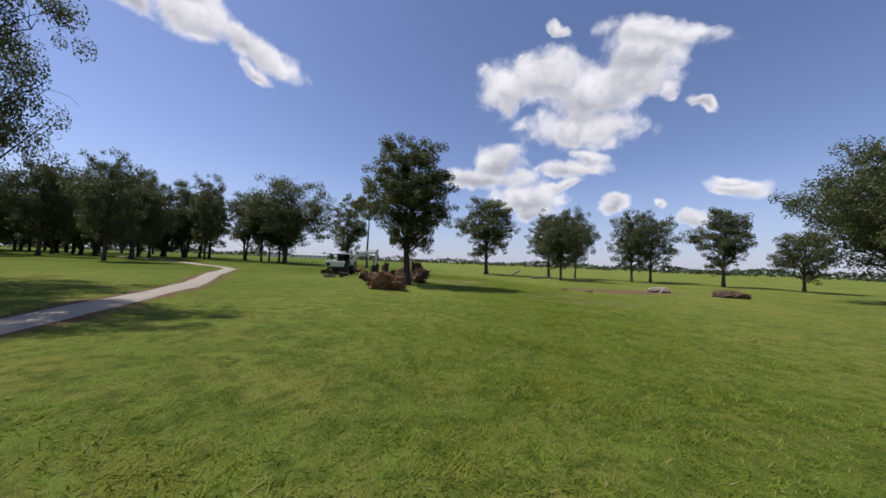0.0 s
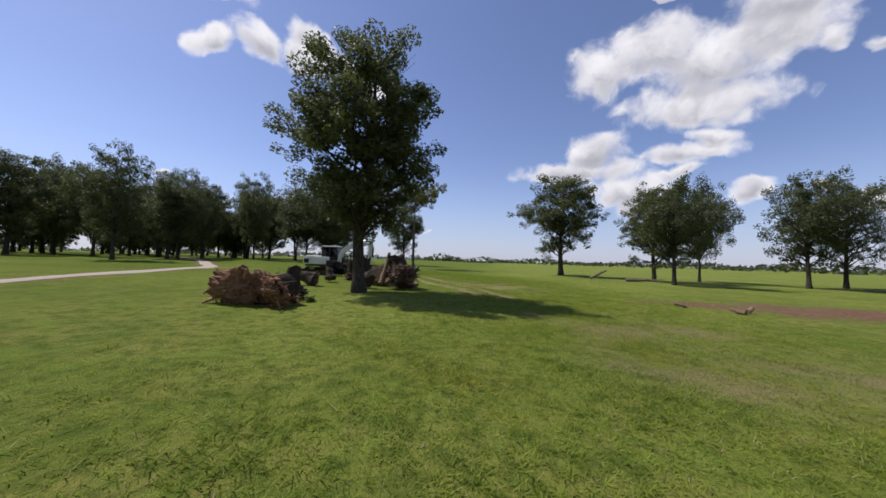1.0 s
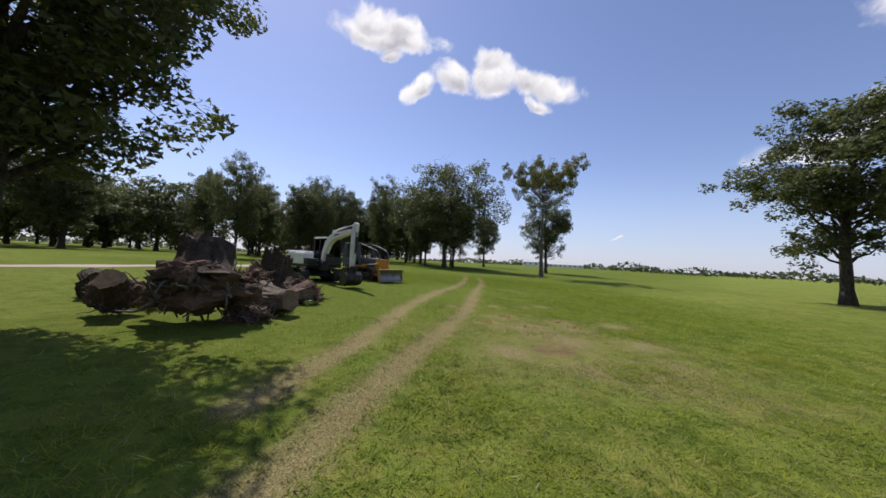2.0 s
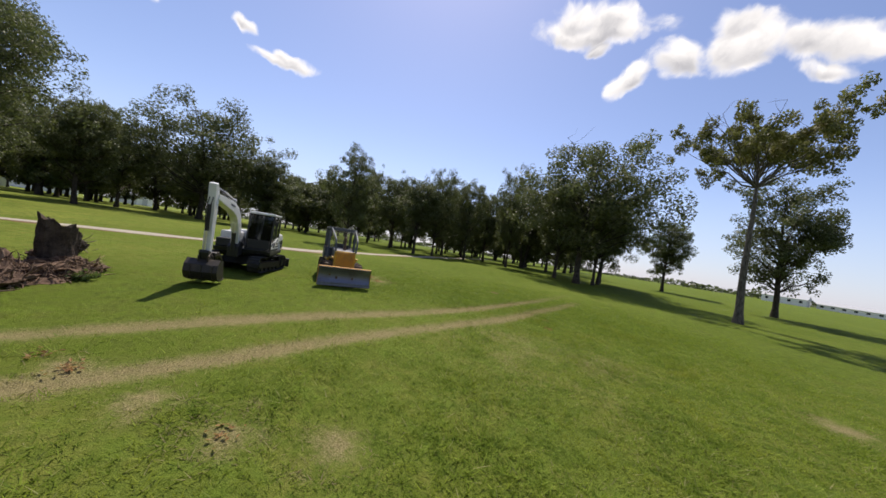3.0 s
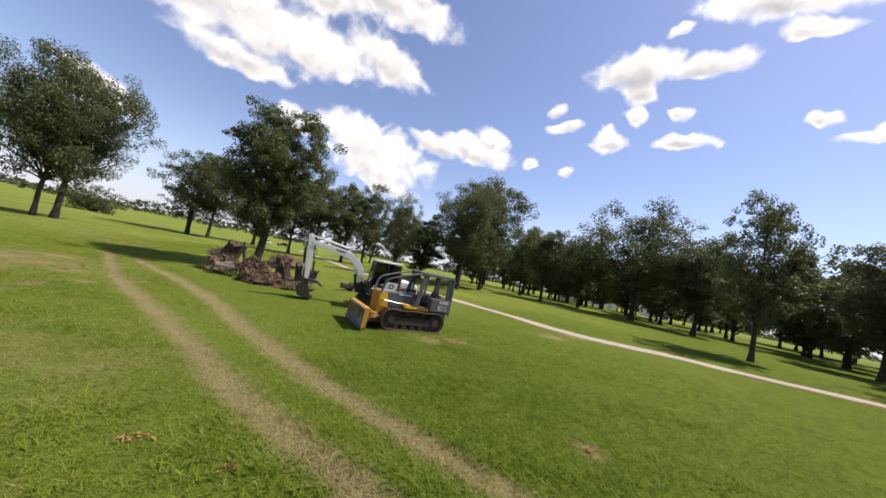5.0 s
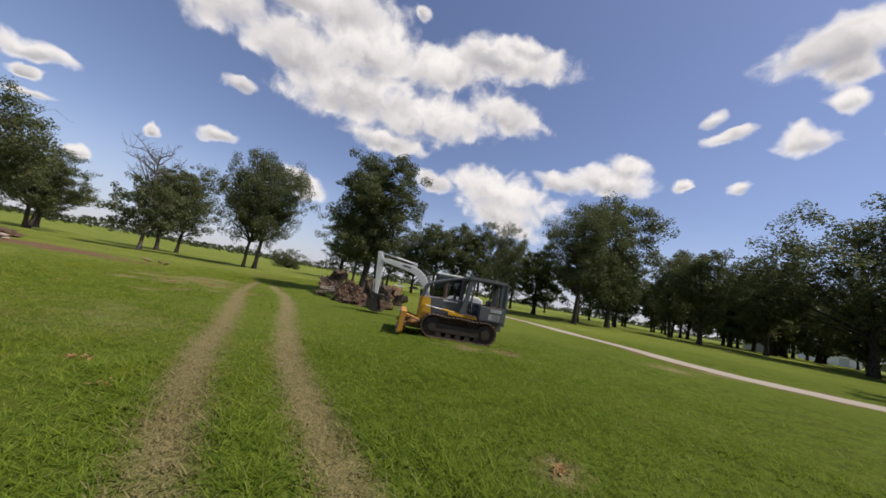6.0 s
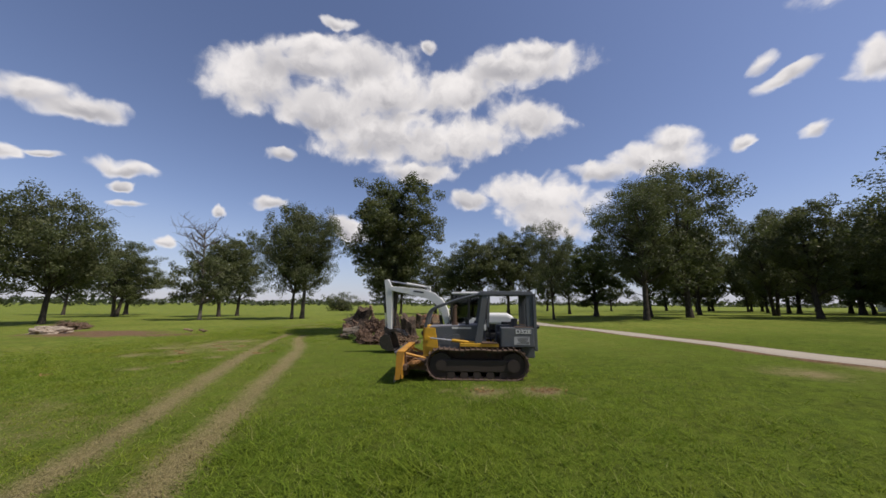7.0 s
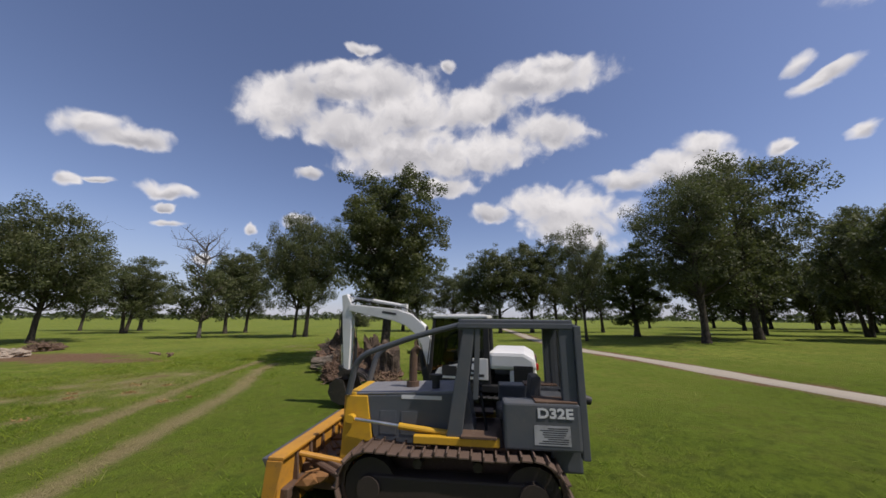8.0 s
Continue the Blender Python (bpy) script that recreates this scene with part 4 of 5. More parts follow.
    part("angle_cylinder", rod((1.25, 0.75, 0.52), (1.80, 0.42, 0.60), 0.045, 10), RUST, top)
    for o in [part_blade] + list(part_blade.children_recursive):
        o.data.transform(Matrix.Translation((0, 0, 0.03)) @ Matrix.Diagonal((0.97, 0.96, 0.92, 1)))
    for o in top.children_recursive:
        if o.name.split(".")[0] not in CHAIN:
            if o.data.users == 1:
                o.data.transform(Matrix.Diagonal((1.236, 1, 1, 1)))
            o.matrix_basis = Matrix.Translation((o.matrix_basis.translation.x * 0.236, 0, 0)) @ o.matrix_basis
    top.matrix_basis = m
    return tagged(top, "weathered grey and yellow crawler bulldozer on the grass", "bulldozer")


bulldozer(Matrix.Translation((-7.96, 18.03, gz(-7.96, 18.03) + 0.01)) @ Matrix.Rotation(radians(3), 4, "Z") @ Matrix.Scale(1.12, 4))


# ---- excavator ----
def plate_along(center, widths, y0, y1, bevel=0.02):
    """A bent box beam: a line of (x, z) with a depth at each point."""
    up, lo = [], []
    pts = [Vector((x, 0, z)) for x, z in center]
    for i, (p, w) in enumerate(zip(pts, widths)):
        d = (pts[min(i + 1, len(pts) - 1)] - pts[max(0, i - 1)]).normalized()
        nrm = Vector((-d.z, 0, d.x))
        up.append(((p + nrm * w / 2).x, (p + nrm * w / 2).z))
        lo.append(((p - nrm * w / 2).x, (p - nrm * w / 2).z))
    return prism(up + lo[::-1], y0, y1, bevel)


def excavator(m, swing):
    top = new("excavator")
    for y in (0.90, -0.90):
        crawler(top, y, 2.85, 0.68, 0.45, 44, RUBBER, 0.015, 0.03, BLACK_STEEL, 0.022)
    part("undercarriage", prism([(-0.9, 0.30), (0.9, 0.30), (0.6, 0.66), (-0.6, 0.66)], -0.72, 0.72, 0.03), BLACK_STEEL, top)
    part("slew_ring", rod((0, 0, 0.62), (0, 0, 0.80), 0.55, 28), BLACK_STEEL, top)
    dz = part("grading_blade", prism([(-1.95, 0.10), (-1.88, 0.08), (-1.83, 0.50), (-1.92, 0.52)], -1.1, 1.1, 0.01), BLACK_STEEL, top)
    for s in (1, -1):
        part("blade_arm", prism([(-1.90, 0.2), (-0.6, 0.34), (-0.6, 0.46), (-1.90, 0.34)], *sorted((s * 0.38, s * 0.48)), 0.01), BLACK_STEEL, dz)
    up = new("upper_structure")
    up.parent = top
    up.matrix_local = Matrix.Rotation(swing, 4, "Z")
    part("deck", prism([(-1.35, 0.78), (1.05, 0.78), (1.15, 0.96), (-1.40, 0.96)], -1.08, 1.08, 0.03), BLACK_STEEL, up)
    # engine cover and counterweight
    part("counterweight", prism([(-1.62, 0.98), (-1.20, 0.82), (-0.95, 0.82), (-0.95, 1.30), (-1.55, 1.30)], -1.06, 1.06, 0.07), WHITE_PAINT, up, "white rounded counterweight")
    part("engine_cover", prism([(-1.60, 1.31), (-0.45, 1.31), (-0.45, 1.72), (-1.30, 1.72), (-1.56, 1.58)], -1.05, 1.05, 0.09), WHITE_PAINT, up, "white rounded engine cover")
    part("side_cover", box(-0.95, 0.55, -1.06, -0.42, 0.96, 1.62, 0.06), WHITE_PAINT, up, "white side cover")
    part("tank_cover", box(0.55, 1.05, -1.04, -0.45, 0.96, 1.32, 0.05), BLACK_STEEL, up)
    for s in (1, -1):
        part("vent_panel", box(-1.50, -1.05, *sorted((s * 1.055, s * 1.066)), 1.04, 1.42, 0.004), BLACK_STEEL, up, "black louvred vent panel")
        for i in range(6):
            part("louvre", box(-1.48, -1.07, *sorted((s * 1.066, s * 1.078)), 1.08 + i * 0.055, 1.105 + i * 0.055, 0.002), BLACK_STEEL, up)
        part("tail_lamp", box(-1.63, -1.56, *sorted((s * 0.86, s * 1.0)), 1.33, 1.47, 0.015), RED_LENS, up, "red tail lamp")
    for i in range(5):
        part("rear_slot", box(-1.605, -1.585, -0.5, 0.5, 1.36 + i * 0.045, 1.38 + i * 0.045, 0.002), BLACK_STEEL, up)
    # cab
    cab = part("cab_floor", box(-0.50, 1.08, 0.05, 1.06, 0.94, 1.02, 0.02), BLACK_STEEL, up)
    part("cab_roof", box(-0.46, 0.98, 0.04, 1.07, 2.52, 2.61, 0.035), WHITE_PAINT, cab, "dusty pale cab roof")
    part("roof_hatch", box(-0.30, 0.60, 0.2, 0.9, 2.60, 2.63, 0.015), WHITE_PAINT, cab, "pale roof hatch")
    for y0, y1 in ((0.05, 0.12), (0.99, 1.06)):
        part("front_pillar", prism([(1.02, 1.0), (1.10, 1.0), (0.98, 2.53), (0.90, 2.53)], y0, y1, 0.015), BLACK_STEEL, cab)
        part("rear_pillar", prism([(-0.50, 1.0), (-0.36, 1.0), (-0.32, 2.53), (-0.46, 2.53)], y0, y1, 0.015), BLACK_STEEL, cab)
        part("mid_pillar", prism([(0.22, 1.5), (0.30, 1.5), (0.30, 2.53), (0.22, 2.53)], y0, y1, 0.01), BLACK_STEEL, cab)
        part("sill", box(-0.45, 1.05, y0, y1, 1.0, 1.10, 0.01), BLACK_STEEL, cab)
    part("door_skin", prism([(-0.44, 1.06), (0.98, 1.06), (0.80, 1.30), (0.30, 1.42), (0.10, 1.56), (-0.44, 1.56)], 1.035, 1.075, 0.01), WHITE_PAINT, cab, "white lower cab door panel")
    mk = part("round_mark", rod((-0.08, 1.07, 1.36), (-0.08, 1.080, 1.36), 0.13, 24), LETTER_DARK, cab, "dark round mark drawn as a plain disc")
    part("mark_ring", rod((-0.08, 1.08, 1.36), (-0.08, 1.083, 1.36), 0.075, 20), WHITE_PAINT, mk)
    part("maker_mark", box(-0.34, 0.20, 1.075, 1.079, 1.13, 1.19, 0.001), LETTER_DARK, cab, "dark maker's mark as a plain bar")
    part("front_grille", box(1.04, 1.09, 0.14, 0.98, 1.04, 1.42, 0.01), BLACK_STEEL, cab)
    for name, bm in (("windscreen", prism([(1.055, 1.42), (1.065, 1.42), (0.955, 2.52), (0.945, 2.52)], 0.12, 0.99, 0)), ("rear_window", box(-0.42, -0.41, 0.13, 0.98, 1.60, 2.48, 0)), ("side_window", prism([(0.30, 1.50), (0.98, 1.22), (0.92, 2.50), (0.30, 2.50)], 1.03, 1.036, 0)), ("door_window", box(-0.34, 0.22, 1.03, 1.036, 1.56, 2.50, 0)), ("inner_window", prism([(-0.34, 1.3), (0.98, 1.3), (0.92, 2.5), (-0.34, 2.5)], 0.08, 0.086, 0))):
        g = part(name, bm, GLASS, cab, "tinted cab window")
        g.visible_shadow = False
    part("operator_seat", prism([(-0.25, 1.05), (0.30, 1.05), (0.30, 1.36), (-0.06, 1.36), (-0.12, 2.05), (-0.26, 2.05)], 0.32, 0.80, 0.05), SEAT_VINYL, cab, "black operator's seat")
    part("console", box(0.35, 0.62, 0.25, 0.85, 1.02, 1.42, 0.03), BLACK_STEEL, cab)
    part("lower_glass", box(0.34, 0.72, 1.075, 1.079, 1.12, 1.36, 0.002), BLACK_STEEL, cab, "dark lower door pane")
    part("door_handle", rod((0.30, 1.09, 1.55), (0.30, 1.09, 1.75), 0.012, 8), BLACK_STEEL, cab)
    part("grab_rail", pipe(blunt([(1.08, 1.09, 1.2), (1.10, 1.12, 1.3), (1.0, 1.12, 2.2), (0.98, 1.07, 2.3)], 0.05), 0.014, 8), BLACK_STEEL, cab)
    part("mirror", box(1.08, 1.12, 1.10, 1.24, 2.10, 2.32, 0.015), BLACK_STEEL, cab)
    part("wiper", rod((1.06, 0.5, 1.45), (1.0, 0.62, 2.1), 0.010, 6), BLACK_STEEL, cab)
    # boom, dipper, bucket
    y = -0.22
    part("swing_post", prism([(0.95, 0.70), (1.55, 0.62), (1.62, 1.05), (1.35, 1.28), (1.0, 1.15)], y - 0.20, y + 0.20, 0.03), BLACK_STEEL, up)
    line = [(1.30, 1.02), (1.38, 1.55), (1.52, 2.10), (1.76, 2.55), (2.12, 2.86), (2.58, 3.03), (3.2, 3.13), (3.85, 3.24), (4.28, 3.30)]
    boom = part("boom", plate_along(line, (0.26, 0.30, 0.36, 0.42, 0.44, 0.42, 0.36, 0.29, 0.22), y - 0.14, y + 0.14, 0.025), WHITE_PAINT, up, "white curved boom, scuffed")
    for s in (1, -1):
        y0, y1 = sorted((y + s * 0.14, y + s * 0.144))
        part("boom_mark", prism([(2.55, 3.02), (3.05, 3.10), (3.04, 3.18), (2.54, 3.10)], y0, y1, 0), LETTER_DARK, boom, "dark maker's mark as a plain bar")
    part("boom_cylinder", rod((1.58, y, 0.86), (1.72, y, 1.60), 0.075, 14), BLACK_STEEL, up, "black boom cylinder")
    part("boom_rod", rod((1.72, y, 1.60), (1.90, y, 2.42), 0.036, 10), CHROME, up)
    dc = part("dipper_cylinder", rod((2.30, y, 3.34), (3.45, y, 3.56), 0.065, 14), WHITE_PAINT, boom, "white dipper cylinder on the boom")
    part("dipper_rod", rod((3.45, y, 3.56), (4.46, y, 3.72), 0.034, 10), CHROME, dc)
    part("cylinder_lug", box(2.22, 2.40, y - 0.08, y + 0.08, 3.12, 3.42, 0.02), WHITE_PAINT, boom)
    for k in (0.03, -0.03, 0.08):
        part("hose", pipe(blunt([(1.7, y + k, 2.75), (2.2, y + k, 3.30), (3.4, y + k, 3.46), (4.0, y + k, 3.62), (4.35, y + k, 3.40)], 0.3), 0.014, 6), RUBBER, boom)
    arm = part("dipper", plate_along([(4.50, 3.78), (4.36, 3.35), (4.32, 2.6), (4.28, 1.8), (4.24, 0.98)], (0.20, 0.36, 0.33, 0.26, 0.18), y - 0.11, y + 0.11, 0.02), WHITE_PAINT, up, "white dipper arm")
    part("bucket_cylinder", rod((4.58, y, 2.95), (4.52, y, 1.95), 0.055, 12), BLACK_STEEL, arm)
    part("bucket_rod", rod((4.52, y, 1.95), (4.46, y, 1.18), 0.03, 10), CHROME, arm)
    for k in (0.05, -0.05):
        part("dipper_hose", pipe(blunt([(4.50, y + k, 3.30), (4.66, y + k, 2.90), (4.60, y + k, 2.30), (4.52, y + k, 2.00)], 0.2), 0.014, 6), RUBBER, arm)
        part("thumb_hose", pipe(blunt([(4.14, y + k, 3.05), (3.98, y + k, 2.80), (4.06, y + k, 2.40), (4.02, y + k, 2.15)], 0.15), 0.013, 6), RUBBER, arm)
    part("thumb_cylinder", rod((4.02, y, 2.2), (3.98, y, 1.25), 0.05, 12), BLACK_STEEL, arm)
    part("linkage", prism([(4.16, 1.08), (4.50, 1.22), (4.52, 1.12), (4.36, 0.80), (4.18, 0.88)], y - 0.14, y + 0.14, 0.015), BLACK_STEEL, arm)
    th = part("thumb", plate_along([(4.16, 1.02), (3.86, 1.05), (3.52, 0.88)], (0.16, 0.13, 0.06), y - 0.24, y + 0.24, 0.012), BUCKET_STEEL, up, "rusty black thumb clamp")
    for k in (-0.2, -0.07, 0.07, 0.2):
        part("thumb_tine", plate_along([(3.9, 1.05), (3.60, 0.95), (3.36, 0.74)], (0.13, 0.11, 0.04), y + k - 0.025, y + k + 0.025, 0.004), BUCKET_STEEL, th)
    shell = [(4.36, 0.86), (4.56, 0.66), (4.60, 0.38), (4.46, 0.12), (4.16, 0.00), (3.86, 0.04)]
    inner = [(3.88, 0.08), (4.14, 0.045), (4.42, 0.15), (4.555, 0.39), (4.52, 0.64), (4.33, 0.83)]
    bk = part("bucket", prism(shell + inner, y - 0.46, y + 0.46, 0.004), BUCKET_STEEL, up, "black digging bucket resting on the grass")
    for s in (1, -1):
        part("bucket_side", prism(shell + [(3.98, 0.46), (4.10, 0.80)], *sorted((y + s * 0.44, y + s * 0.475)), 0.006), BUCKET_STEEL, bk)
    for yy in (y - 0.13, y + 0.13):
        part("bucket_ear", prism([(4.10, 0.78), (4.44, 0.70), (4.50, 0.98), (4.30, 1.10), (4.14, 1.02)], yy - 0.025, yy + 0.025, 0.006), BUCKET_STEEL, bk)
        part("bucket_pin", rod((4.22, yy - 0.06, 0.96), (4.22, yy + 0.06, 0.96), 0.045, 12), BUCKET_STEEL, bk)
    part("bucket_lip", prism([(3.84, 0.03), (4.02, 0.005), (4.02, 0.05), (3.84, 0.10)], y - 0.48, y + 0.48, 0.004), BUCKET_STEEL, bk, "worn bright bucket lip")
    for yy in (y - 0.30, y, y + 0.30):
        part("wear_strip", prism([(4.58, 0.64), (4.62, 0.64), (4.63, 0.38), (4.48, 0.09), (4.17, -0.025), (4.16, 0.0), (4.46, 0.12), (4.60, 0.38)], yy - 0.03, yy + 0.03, 0.003), BUCKET_STEEL, bk)
    for i in range(5):
        yy = y - 0.40 + i * 0.2
        part("bucket_tooth", prism([(3.90, 0.02), (3.90, 0.09), (3.70, 0.03)], yy - 0.04, yy + 0.04, 0.004), BUCKET_STEEL, bk)
    # a shorter, lower boom: shrink what reaches ahead of its foot
    for o in [boom, arm, th, bk] + [c for p in (boom, arm, th, bk) for c in p.children_recursive]:
        o.data.transform(Matrix.Translation((1.3, 0, 0)) @ Matrix.Diagonal((0.96, 1, 0.86, 1)) @ Matrix.Translation((-1.3, 0, 0)))
    top.matrix_basis = m
    return tagged(top, "white tracked excavator with black cab, boom lowered", "excavator")


excavator(Matrix.Translation((-8.05, 13.40, gz(-8.05, 13.40) + 0.01)) @ Matrix.Rotation(radians(-17), 4, "Z") @ Matrix.Scale(1.158, 4), radians(12.3))


# ---- uprooted stumps ----
def wood_material(name, a, b, c, scale=(1, 1, 1)):
    def build(k):
        mp = k.add("ShaderNodeMapping")
        mp.inputs["Scale"].default_value = scale
        k.link(where(k), mp.inputs[0])
        n, f, w = k.noise(mp.outputs[0], 5.0, 6.0, 0.7), k.noise(mp.outputs[0], 26.0, 4.0, 0.7), k.noise(where(k), 1.1, 3.0)
        col = k.mix(k.span(n, 0.35, 0.65), a, b)
        col = k.mix(k.math("MULTIPLY", k.span(f, 0.5, 0.7), 0.6), col, c)
        col = k.mix(k.math("MULTIPLY", k.span(w, 0.4, 0.7), 0.4), col, a)
        rnd = k.add("ShaderNodeObjectInfo").outputs["Random"]
        col = k.mix(k.math("MULTIPLY", rnd, 0.45), col, a)
        return principled(k, col, 0.92, bump=k.math("ADD", n, k.math("MULTIPLY", f, 0.5)), strength=0.9, dist=0.05, spec=0.2)
    return material(name, build)


# redder wood and soil of the southern stumps, lightened to stand for sunlight
ROOT_RED_LIT = wood_material("red_torn_root", (0.20, 0.100, 0.060), (0.52, 0.300, 0.190), (0.66, 0.48, 0.34))
CLAY_RED_LIT = wood_material("clinging_orange_soil", (0.15, 0.080, 0.048), (0.36, 0.205, 0.125), (0.50, 0.33, 0.22))
ROOT = wood_material("brown_root", (0.11, 0.070, 0.048), (0.29, 0.195, 0.140), (0.50, 0.40, 0.30))
ROOT_GREY = wood_material("grey_root", (0.10, 0.082, 0.065), (0.26, 0.215, 0.17), (0.38, 0.33, 0.27))
CLAY = wood_material("clinging_red_soil", (0.075, 0.047, 0.033), (0.175, 0.110, 0.075), (0.29, 0.205, 0.145))
# dark bark, taken darker still to carry the stumps' shaded side
STUMP_BARK = wood_material("stump_bark", (0.036, 0.027, 0.021), (0.100, 0.074, 0.058), (0.17, 0.135, 0.11), (1, 1, 0.3))
CUT_WOOD = wood_material("sawn_wood", (0.15, 0.10, 0.065), (0.31, 0.22, 0.14), (0.42, 0.32, 0.22))
# darker copy of the sawn wood: shade on ragged tops is in the colour
HEARTWOOD_SHADED = wood_material("dark_torn_heartwood", (0.06, 0.043, 0.032), (0.15, 0.108, 0.078), (0.26, 0.20, 0.15))
SAND = wood_material("pale_sand", (0.26, 0.20, 0.15), (0.40, 0.34, 0.27), (0.48, 0.42, 0.35))


def lump(rng, rx, ry, rz, rough, level=3, center=(0, 0, 0)):
    bm = bmesh.new()
    bmesh.ops.create_icosphere(bm, subdivisions=level, radius=1)
    s = Vector((rng.uniform(0, 50), rng.uniform(0, 50), rng.uniform(0, 50)))
    for v in bm.verts:
        d = v.co.copy()
        k = 1 + rough * noise.fractal(d * 1.6 + s, 1.0, 2.0, 4) + rough * 0.5 * noise.noise(d * 6 + s)
        v.co = Vector((d.x * rx * k, d.y * ry * k, d.z * rz * k)) + Vector(center)
    return bm


def root_tube(rng, p, d, length, r, n=7, wander=0.28, bend=-0.02):
    pts = limb(rng, p, d, length, bend, wander, n)
    V, F = [], []
    tube(V, F, pts, [r * (1 - 0.8 * i / n) * rng.uniform(0.8, 1.2) for i in range(n + 1)], 6)
    bm = bmesh.new()
    vs = [bm.verts.new(v) for v in V]
    for f in F:
        bm.faces.new([vs[i] for i in f])
    bm.faces.new(vs[-6:][::-1])
    bmesh.ops.recalc_face_normals(bm, faces=bm.faces)
    return bm


def splinters(rng, count, rx, ry, rz, long, thick, flat=0.0):
    """Short torn rootlets and splinters lying over a rounded mass, as one mesh."""
    V, F = [], []
    for i in range(count):
        o = Vector((rng.gauss(0, 1), rng.gauss(0, 1), rng.gauss(0, 1))).normalized()
        if flat and o.z < 0:
            o.z = -o.z
        p = Vector((o.x * rx, o.y * ry, o.z * rz)) * rng.uniform(0.85, 1.08)
        d = (o.cross(Vector((rng.gauss(0, 1), rng.gauss(0, 1), rng.gauss(0, 1)))).normalized() + o * rng.uniform(-0.15, 0.55)).normalized()
        pts = limb(rng, p, d, long * rng.uniform(0.4, 1.2), -0.03, 0.30, 3)
        r = thick * rng.uniform(0.35, 1.0)
        tube(V, F, pts, [r, r * 0.9, r * 0.7, r * 0.25], 4)
    return V, F


def uprooted_stump(seed, plate, trunk_r, trunk_len, roots, m, label, wood=ROOT, soil=CLAY, bark=STUMP_BARK, ragged=0.0, flare=0.8):
    """Built with its trunk along +x and its root plate facing -x, then turned by m."""
    rng = random.Random(seed)
    top = new("uprooted_stump")
    part("root_plate", lump(rng, plate * 0.40, plate * 0.80, plate * 0.70, 0.50, 4), soil, top, "root plate with clinging reddish soil")
    V, F = splinters(rng, 120, plate * 0.42, plate * 0.80, plate * 0.70, plate * 0.36, plate * 0.030)
    mesh_object("root_fringe", V, F, wood, top, "torn rootlets and splinters", smooth=True)
    # barrel of the trunk, flared towards the roots
    V, F, n, sides = [], [], 16, 48
    for i in range(n + 1):
        x = trunk_len * i / n
        r = trunk_r * (1 + flare * (1 - i / n) ** 3)
        for k in range(sides):
            a = 2 * math.pi * k / sides
            c, e = math.cos(a), math.sin(a)
            q = r * (1 + 0.26 * noise.noise((c * 1.9, e * 1.9, seed + i * 0.09)) + 0.12 * noise.noise((c * 6, e * 6, seed + i * 0.12)) + 0.05 * noise.noise((c * 15, e * 15, seed + i * 0.3)))
            end = ragged * (0.75 * math.cos(a - seed) + 0.8 * noise.noise((c * 1.6, e * 1.6, seed * 1.7)) + 0.5 * noise.noise((c * 7, e * 7, seed * 1.7)) + 0.35 * noise.noise((c * 16, e * 16, seed * 1.7))) * (i / n) ** 3
            V.append((x + end, q * c, q * e))
    for i in range(n):
        for k in range(sides):
            F.append((i * sides + k, i * sides + (k + 1) % sides, (i + 1) * sides + (k + 1) % sides, (i + 1) * sides + k))
    F.append(tuple(range(sides))[::-1])
    mesh_object("trunk", V, F, bark, top)
    ring = [Vector(v) for v in V[-sides:]]
    mid = sum(ring, Vector()) / sides - Vector((ragged * 0.5, 0, 0))
    mesh_object("cut_face", ring + [mid], [(k, (k + 1) % sides, sides) for k in range(sides)], HEARTWOOD_SHADED if ragged > 0.2 else CUT_WOOD, top, "weathered sawn face")
    for i in range(roots):
        a = 2 * math.pi * (i + rng.uniform(-0.3, 0.3)) / roots
        rim = rng.uniform(0.35, 0.9)
        p = Vector((rng.uniform(-0.35, 0.15) * plate, math.cos(a) * plate * rim * 0.9, math.sin(a) * plate * rim * 0.8))
        d = Vector((rng.uniform(-0.9, 0.35), math.cos(a), math.sin(a)))
        part("root", root_tube(rng, p, d, plate * rng.uniform(0.25, 0.70), plate * rng.uniform(0.02, 0.075)), wood, top, smooth=True)
    top.matrix_basis = m
    return tagged(top, label, "tree stump", "uprooted stumps round the oak")


def lay(x, y, z, turn, pitch=0.0, roll=0.0):
    return Matrix.Translation((x, y, gz(x, y) + z)) @ Matrix.Rotation(radians(turn), 4, "Z") @ Matrix.Rotation(radians(-pitch), 4, "Y") @ Matrix.Rotation(radians(roll), 4, "X")


uprooted_stump(1, 1.05, 0.46, 0.9, 26, lay(-1.8, -5.9, 0.58, 62, 22), "uprooted stump with tangled red-brown roots on the grass", ROOT_RED_LIT, CLAY_RED_LIT)
uprooted_stump(2, 1.05, 0.42, 1.2, 30, lay(-3.1, -6.2, 0.60, 110, 10), "large uprooted stump, red soil clinging to its roots", ROOT_RED_LIT, CLAY_RED_LIT)
uprooted_stump(3, 0.72, 0.30, 1.15, 18, lay(-1.9, -4.1, 0.35, 100, 82), "dark upright stump on a splayed root plate", ROOT_GREY, CLAY, STUMP_BARK, 0.12, 0.5)
uprooted_stump(4, 0.62, 0.34, 1.0, 14, lay(-4.1, 2.6, 0.40, 190, 20), "uprooted stump lying on its side with grey roots", ROOT_GREY)
uprooted_stump(5, 1.35, 0.60, 1.5, 26, lay(1.9, 3.7, 0.95, 160, 62), "broad dark stump leaning in the oak's shade", ROOT_GREY, CLAY, STUMP_BARK, 0.25)
